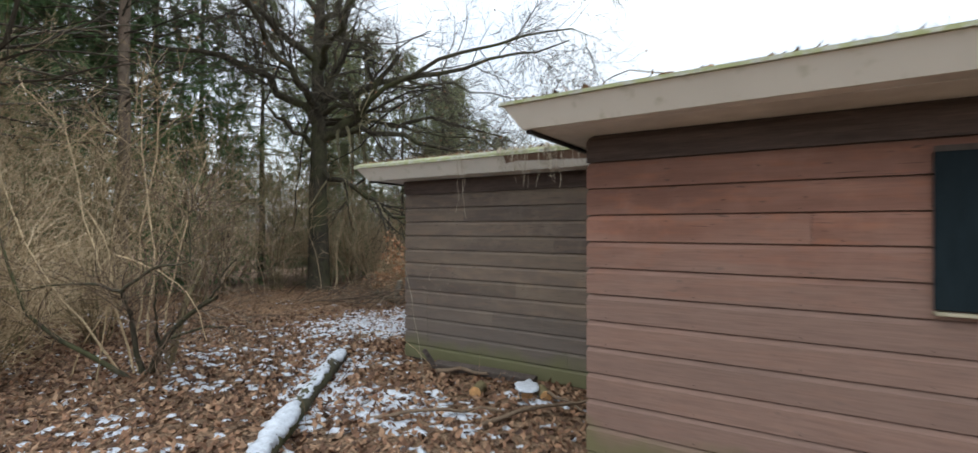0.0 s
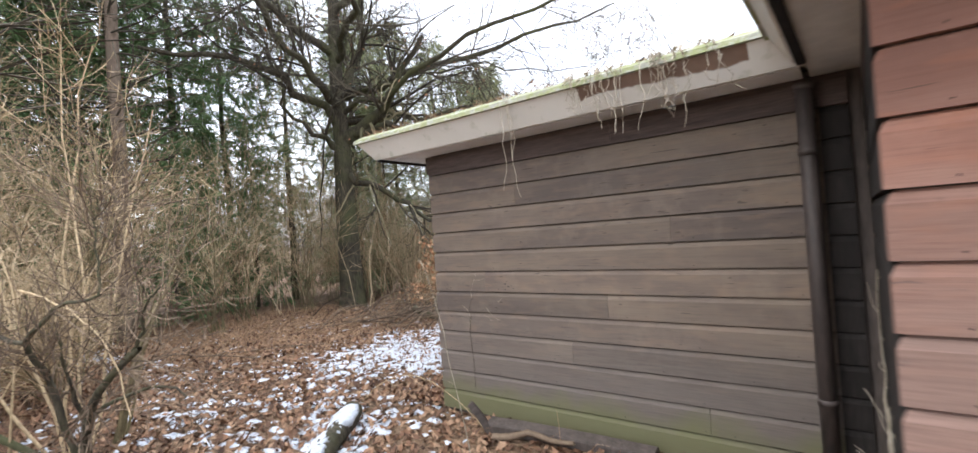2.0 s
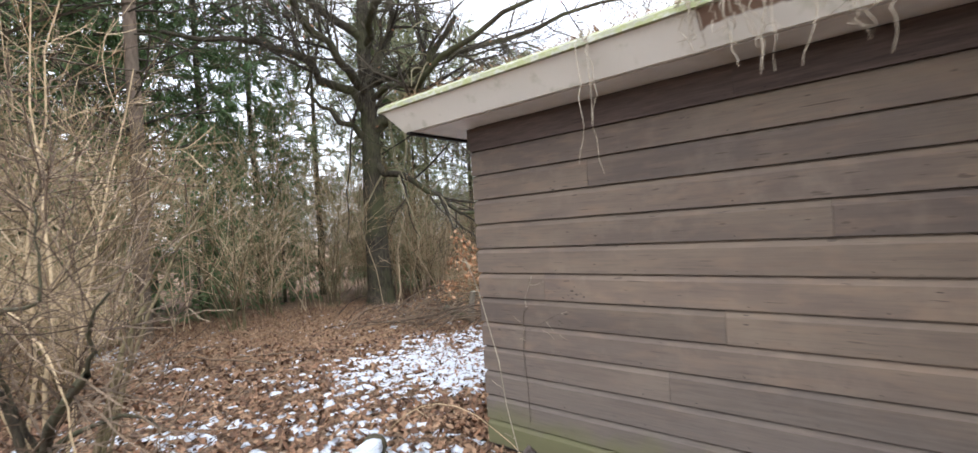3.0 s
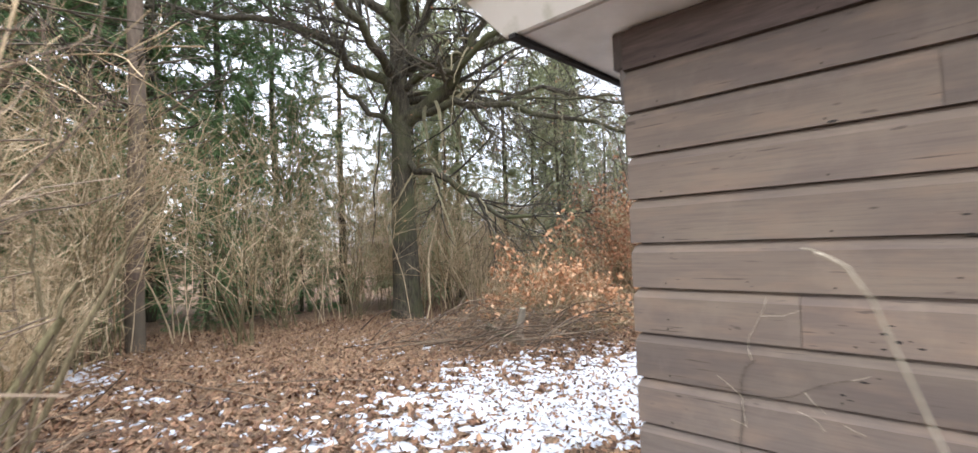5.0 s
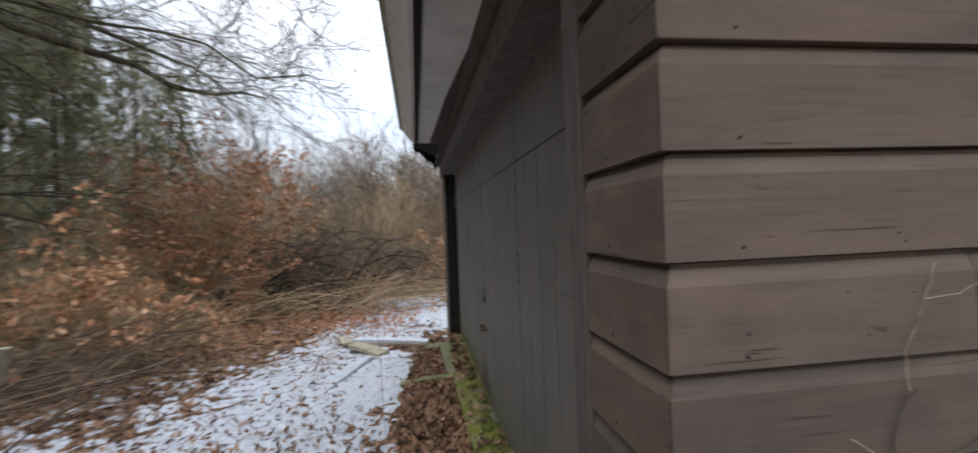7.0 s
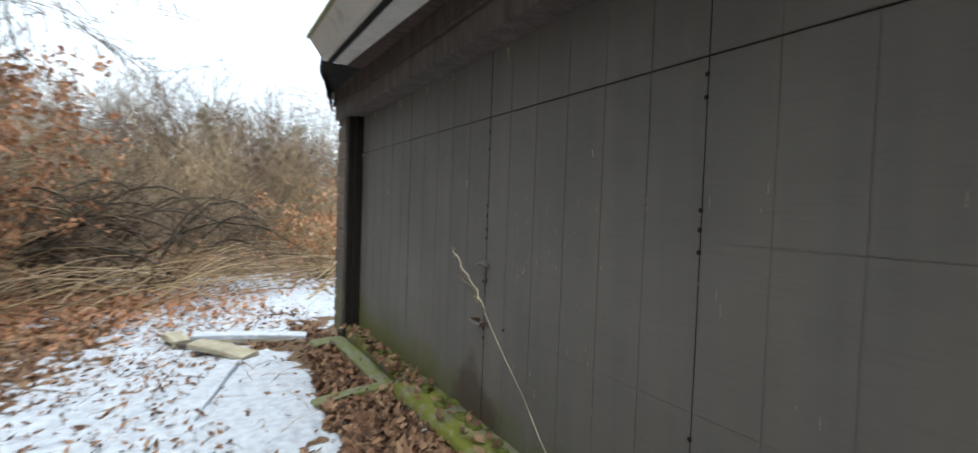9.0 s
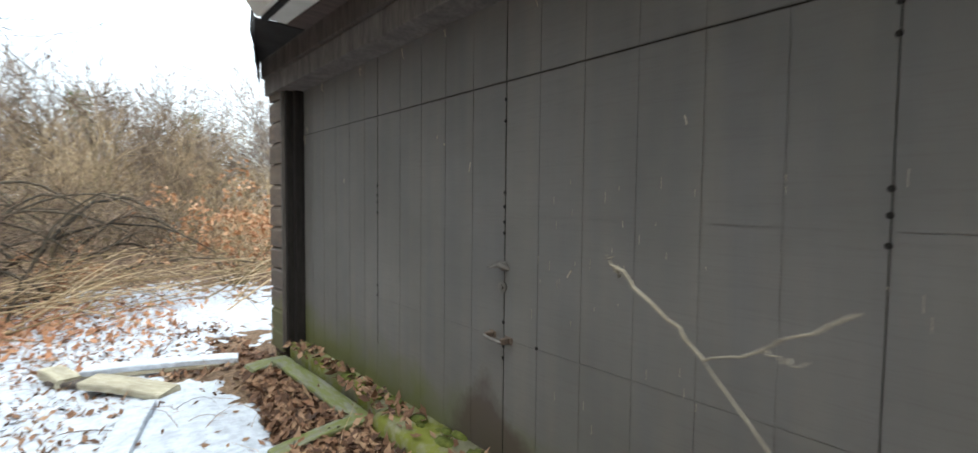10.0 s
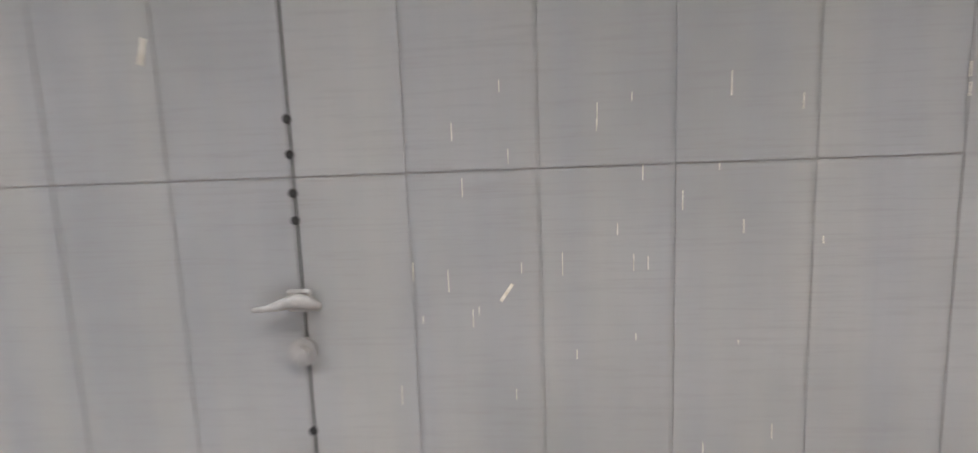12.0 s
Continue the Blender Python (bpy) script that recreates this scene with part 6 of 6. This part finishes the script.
M_CLIMBER = plain_wood("dark_climber_bark", (0.05, 0.04, 0.032), (0.11, 0.09, 0.07), (20, 20, 20), 0.9)
climber = thing("climber", "thin dry climber with dark and pale shoots on brown boards", "climbing plant", pose(0.022, 0, -0.018))
rng = np.random.default_rng(5)
for shoot_name, shoot_mat, runs in (("dark_stem", M_CLIMBER, (
        ([(0.351, -0.008, 0.965), (0.348, -0.008, 1.013), (0.360, -0.008, 1.058), (0.394, -0.008, 1.090)], 0.0028, 0.0020),
        ([(0.351, -0.008, 0.963), (0.416, -0.008, 0.972), (0.490, -0.008, 0.988), (0.527, -0.008, 1.016), (0.588, -0.008, 1.048), (0.646, -0.008, 1.066)], 0.0024, 0.0014),
        ([(0.351, -0.008, 0.95), (0.335, -0.008, 0.80), (0.352, -0.008, 0.60), (0.36, -0.010, 0.35)], 0.0026, 0.0030))), ("pale_shoot", M_STRING, (
        ([(0.385, -0.008, 1.089), (0.376, -0.008, 1.126), (0.379, -0.008, 1.156), (0.401, -0.008, 1.198), (0.419, -0.008, 1.236), (0.440, -0.008, 1.292)], 0.0017, 0.0009),
        ([(0.419, -0.008, 1.233), (0.477, -0.008, 1.238), (0.532, -0.008, 1.259)], 0.0012, 0.0006),
        ([(0.273, -0.008, 1.022), (0.316, -0.008, 0.995), (0.351, -0.008, 0.965)], 0.0011, 0.0014),
        ([(0.351, -0.008, 0.965), (0.353, -0.008, 0.911), (0.358, -0.008, 0.868)], 0.0017, 0.0011),
        ([(0.646, -0.008, 1.066), (0.670, -0.008, 1.074), (0.689, -0.008, 1.084)], 0.0013, 0.0007),
        ([(0.525, -0.008, 1.013), (0.549, -0.008, 0.982), (0.578, -0.008, 0.956)], 0.0012, 0.0006),
        ([(0.507, -0.008, 0.948), (0.547, -0.008, 0.936), (0.575, -0.008, 0.904)], 0.0012, 0.0007),
        ([(0.622, -0.008, 0.933), (0.651, -0.008, 0.919), (0.671, -0.008, 0.914)], 0.0012, 0.0007),
        ([(0.314, -0.008, 0.883), (0.330, -0.008, 0.881), (0.358, -0.008, 0.873)], 0.0011, 0.0008)))):
    for pts, r0, r1 in runs:
        part(shoot_name, mesh_np(shoot_name, *tubes(*line(pts, r0 * 0.65, r1 * 0.65, 18, 0.0010, rng), 6), shoot_mat, True), None, climber)
for bx, by, seed in ((-0.35, -0.35, 15), (-1.1, 0.3, 16), (-0.9, 1.6, 17), (-2.4, 1.9, 18)):
    bramble = thing("low_bramble", "few thin arching bramble shoots growing out of the snow and leaves", "shrub", pose(bx, by, gz(bx, by)), "low brambles")
    br = np.random.default_rng(seed)
    for _ in range(7):
        a_, l_ = br.uniform(0, 6.28), br.uniform(0.2, 0.45)
        part("shoot", mesh_np("shoot", *tubes(*line([(0, 0, -0.02), (math.cos(a_) * l_ * 0.4, math.sin(a_) * l_ * 0.4, l_ * 0.5), (math.cos(a_) * l_, math.sin(a_) * l_, l_ * br.uniform(0.1, 0.7))], 0.0022, 0.001, 8, 0.003, br), 4), M_TWIG_BROWN, True), None, bramble)
stalk("wall_vine", "dead pale vine on the dark side wall behind the downpipe", [
    ([(3.03, -0.5, 0.3), (3.03, -0.62, 0.7), (3.03, -0.5, 1.0), (3.03, -0.7, 1.35)], 0.006, 0.003),
    ([(3.03, -0.9, 0.3), (3.03, -1.0, 0.6), (3.03, -0.85, 0.85)], 0.006, 0.003)], M_STRING, 9, 0.16, 12)
stalk("arching_shoot", "thin dry shoot arching by the foot of the wall", [
    ([(-0.75, -0.35, 0.1), (-0.3, -0.4, 0.45), (0.1, -0.3, 0.5), (0.45, -0.22, 0.25), (0.6, -0.2, 0.10)], 0.004, 0.002)], M_TWIG_TAN, 4, 0.15, 7)
stalk("broken_stalk", "dry split stalk standing in front of the garage door", [
    ([(-0.42, 0.95, 0.0), (-0.50, 1.30, 0.40), (-0.55, 1.62, 0.74), (-0.57, 1.79, 0.943)], 0.0010, 0.0014),
    ([(-0.57, 1.79, 0.943), (-0.575, 1.87, 1.01), (-0.58, 1.94, 1.065)], 0.0026, 0.0030),
    ([(-0.578, 1.93, 1.05), (-0.58, 1.955, 1.085)], 0.0034, 0.0006),
    ([(-0.57, 1.79, 0.943), (-0.66, 1.68, 1.0), (-0.755, 1.575, 1.078)], 0.0019, 0.0015),
    ([(-0.66, 1.68, 1.0), (-0.675, 1.63, 1.0)], 0.0011, 0.0006)], M_STALK)
stalk("pale_stalk", "pale dry stalk standing by the brown boards", [
    ([(1.12, -0.90, 0.0), (1.0, -0.91, 0.6), (0.90, -0.92, 1.12), (0.79, -0.92, 1.44), (0.745, -0.92, 1.455)], 0.0027, 0.0016)], M_STALK, 3, 0.08, 9)

# roots hanging over the fascia
rng = np.random.default_rng(91)
roots = thing("hanging_roots", "pale dry roots and stems hanging over the peeling fascia", "roots", pose(0, 0, 0))
for k in range(34):
    x = rng.uniform(1.58, 2.46) if k > 2 else (1.15, 1.18, 1.13)[k]
    drop = rng.uniform(0.12, 0.36) if k > 2 else (0.66, 0.42, 0.60)[k]
    y = -0.40
    dx = rng.normal(0, 0.05)
    pts = [(x - 0.05, -0.30, 2.52), (x, y - 0.02, 2.51), (x + dx * 0.3, y - 0.01, 2.45), (x + dx * 0.6, y + 0.02, 2.46 - drop * 0.6), (x + dx + rng.normal(0, 0.03), y + 0.03, 2.46 - drop)]
    part("root", mesh_np("root", *tubes(*line(pts, 0.0042, 0.0014, 14, 0.013, rng), 5), M_STRING, True), None, roots)
tuft = blades(rng, rng.uniform(-0.4, 2.6, 260), rng.uniform(-0.38, -0.28, 260), np.full(260, 2.505), 0.07, 0.0016, 1.4)
tagged(part("roof_moss", mesh_np("roof_moss", *tuft, M_GRASS)), "dry moss and needles on the roof edge", "moss", kind="stuff")
xs, ys = rng.uniform(-0.45, 4.8, 500), rng.uniform(-0.3, -0.1, 500)
ys = np.where(xs > 2.7, ys - 1.80, ys)
tagged(part("roof_leaves", mesh_np("roof_leaves", *lobed_leaves(rng, xs, ys, np.where(xs > 2.7, 2.468, 2.512), 0.035), M_LEAF)), "dead leaves lying on the roof edge", "fallen leaves", kind="stuff")
roof_twig = thing("roof_bramble", "thin dark bramble stem rising over the annex roof", "branch", pose(0, 0, 0))
for pts in ([(3.85, -1.6, 2.5), (3.6, -1.62, 2.62), (3.25, -1.65, 2.70), (3.1, -1.65, 2.60)], [(3.45, -1.64, 2.66), (3.42, -1.64, 2.58), (3.4, -1.64, 2.52)], [(5.4, -1.9, 2.5), (5.6, -1.9, 2.75), (5.9, -1.9, 3.3)]):
    part("stem", mesh_np("stem", *tubes(*line(pts, 0.006, 0.003, 9, 0.006, rng), 5), M_TWIG_BROWN, True), None, roof_twig)
web = thing("cobwebs", "shreds of pale cobweb under the lintel", "cobweb", pose(0, 0, 0))
for yy, zz, ln in ((5.25, 1.66, 0.07), (5.2, 1.72, 0.05), (4.9, 1.99, 0.05), (4.3, 1.985, 0.05), (3.8, 1.985, 0.05), (3.4, 1.985, 0.04), (2.8, 1.98, 0.06)):
    p, r = line([(0.11, yy, zz), (0.112, yy + 0.01, zz - ln * 0.5), (0.11, yy - 0.005, zz - ln)], 0.004, 0.0015, 6, 0.003, rng)
    part("shred", mesh_np("shred", *tubes(p, r, 4), M_STRING), None, web)


# ---- the pieces of walls and door, last ----
for yy0, yy1 in zip(strip_edges, strip_edges[1:]):
    for z0, z1 in zip(SEAMS_Z, SEAMS_Z[1:]):
        g = 0.0052 if yy0 == MIDDLE else 0.0016 if min(abs(yy0 - q) for q in (1.710,)) < 0.02 else 0.0036
        seam = 0.0045 if z1 > 1.6 else 0.0034
        part("door_strip", boxes((0.1370, 0.1415, yy0 + g, yy1 - 0.0034, z0 + (0.0045 if abs(z0 - 1.674) < 0.01 else 0.0012), z1 - (seam if z1 > 1.6 else 0.0016))), M_DOOR, door_1)

bm = bmesh.new()
for x, z, long, high in ((0.747, 1.187, 11, 4), (0.777, 1.167, 8, 5), (0.744, 1.144, 7, 3), (0.719, 1.161, 4, 1.5), (0.763, 1.211, 9, 2), (0.695, 1.044, 12, 3), (0.643, 1.0, 7, 3), (0.66, 0.987, 9, 1.5),
                         (0.73, 1.06, 5, 2), (0.405, 1.323, 3, 2), (0.343, 1.163, 2, 2), (0.626, 1.178, 5, 1.5), (0.133, 1.178, 3, 3.5), (0.307, 1.234, 1.5, 2), (0.429, 1.226, 1.5, 2), (0.417, 1.309, 1.5, 2),
                         (0.927, 1.510, 9, 3), (0.934, 1.459, 10, 4), (0.908, 1.347, 6, 2.5), (0.824, 1.154, 8, 3), (0.802, 1.172, 5, 2), (0.659, 1.803, 14, 4), (0.16, 1.153, 30, 0.7), (0.14, 1.148, 16, 0.8), (0.09, 1.192, 0.8, 0.8)):
    bmesh.ops.create_cone(bm, cap_ends=True, segments=9, radius1=0.001, radius2=0.00085, depth=0.0012,
                          matrix=Matrix.Translation((x, -0.0004, z)) @ Matrix.Rotation(radians(90), 4, "X") @ Matrix.Diagonal((long, high, 1, 1)))
part("knot", bm, M_NAIL, wall_south, "dark knots and cracks in the boards")["kind"] = "stuff"

board_cache = {}
nails = {}
for parent, material, origin, turn, spans, z0, top, lap, mitres, joints in boards_to_lay:
    course = 0
    z = z0
    while z < top - 0.03:
        h = min(lap, top - z)
        own = M_EAVE_DARK if z + lap > top - 0.03 else material  # the topmost course is coloured darker, for the shade under the eaves
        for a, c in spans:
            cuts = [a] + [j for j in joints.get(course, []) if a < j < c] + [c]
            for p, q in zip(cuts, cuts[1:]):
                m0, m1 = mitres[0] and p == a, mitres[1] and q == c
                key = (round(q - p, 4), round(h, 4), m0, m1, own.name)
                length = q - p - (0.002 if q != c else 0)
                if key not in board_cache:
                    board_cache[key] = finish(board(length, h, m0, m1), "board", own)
                at = pose(origin[0], origin[1], 0, 0, 0, turn) @ Matrix.Translation((p, 0, z))
                ob = new("board", board_cache[key])
                ob.parent = parent
                ob.matrix_basis = at
                for x in np.arange(p + 0.13, q, 0.51):
                    nails.setdefault(parent.name, []).append((parent, at @ Vector((x - p, -0.0005, 0.022)), turn))
        z += lap
        course += 1
for name, rows in nails.items():
    bm = bmesh.new()
    for _, place, turn in rows:
        bmesh.ops.create_cone(bm, cap_ends=True, segments=6, radius1=0.0035, radius2=0.003, depth=0.0016, matrix=Matrix.Translation(place) @ Matrix.Rotation(radians(turn), 4, "Z") @ Matrix.Rotation(radians(90), 4, "X"))
    part("nail_head", bm, M_NAIL, rows[0][0])["kind"] = "stuff"
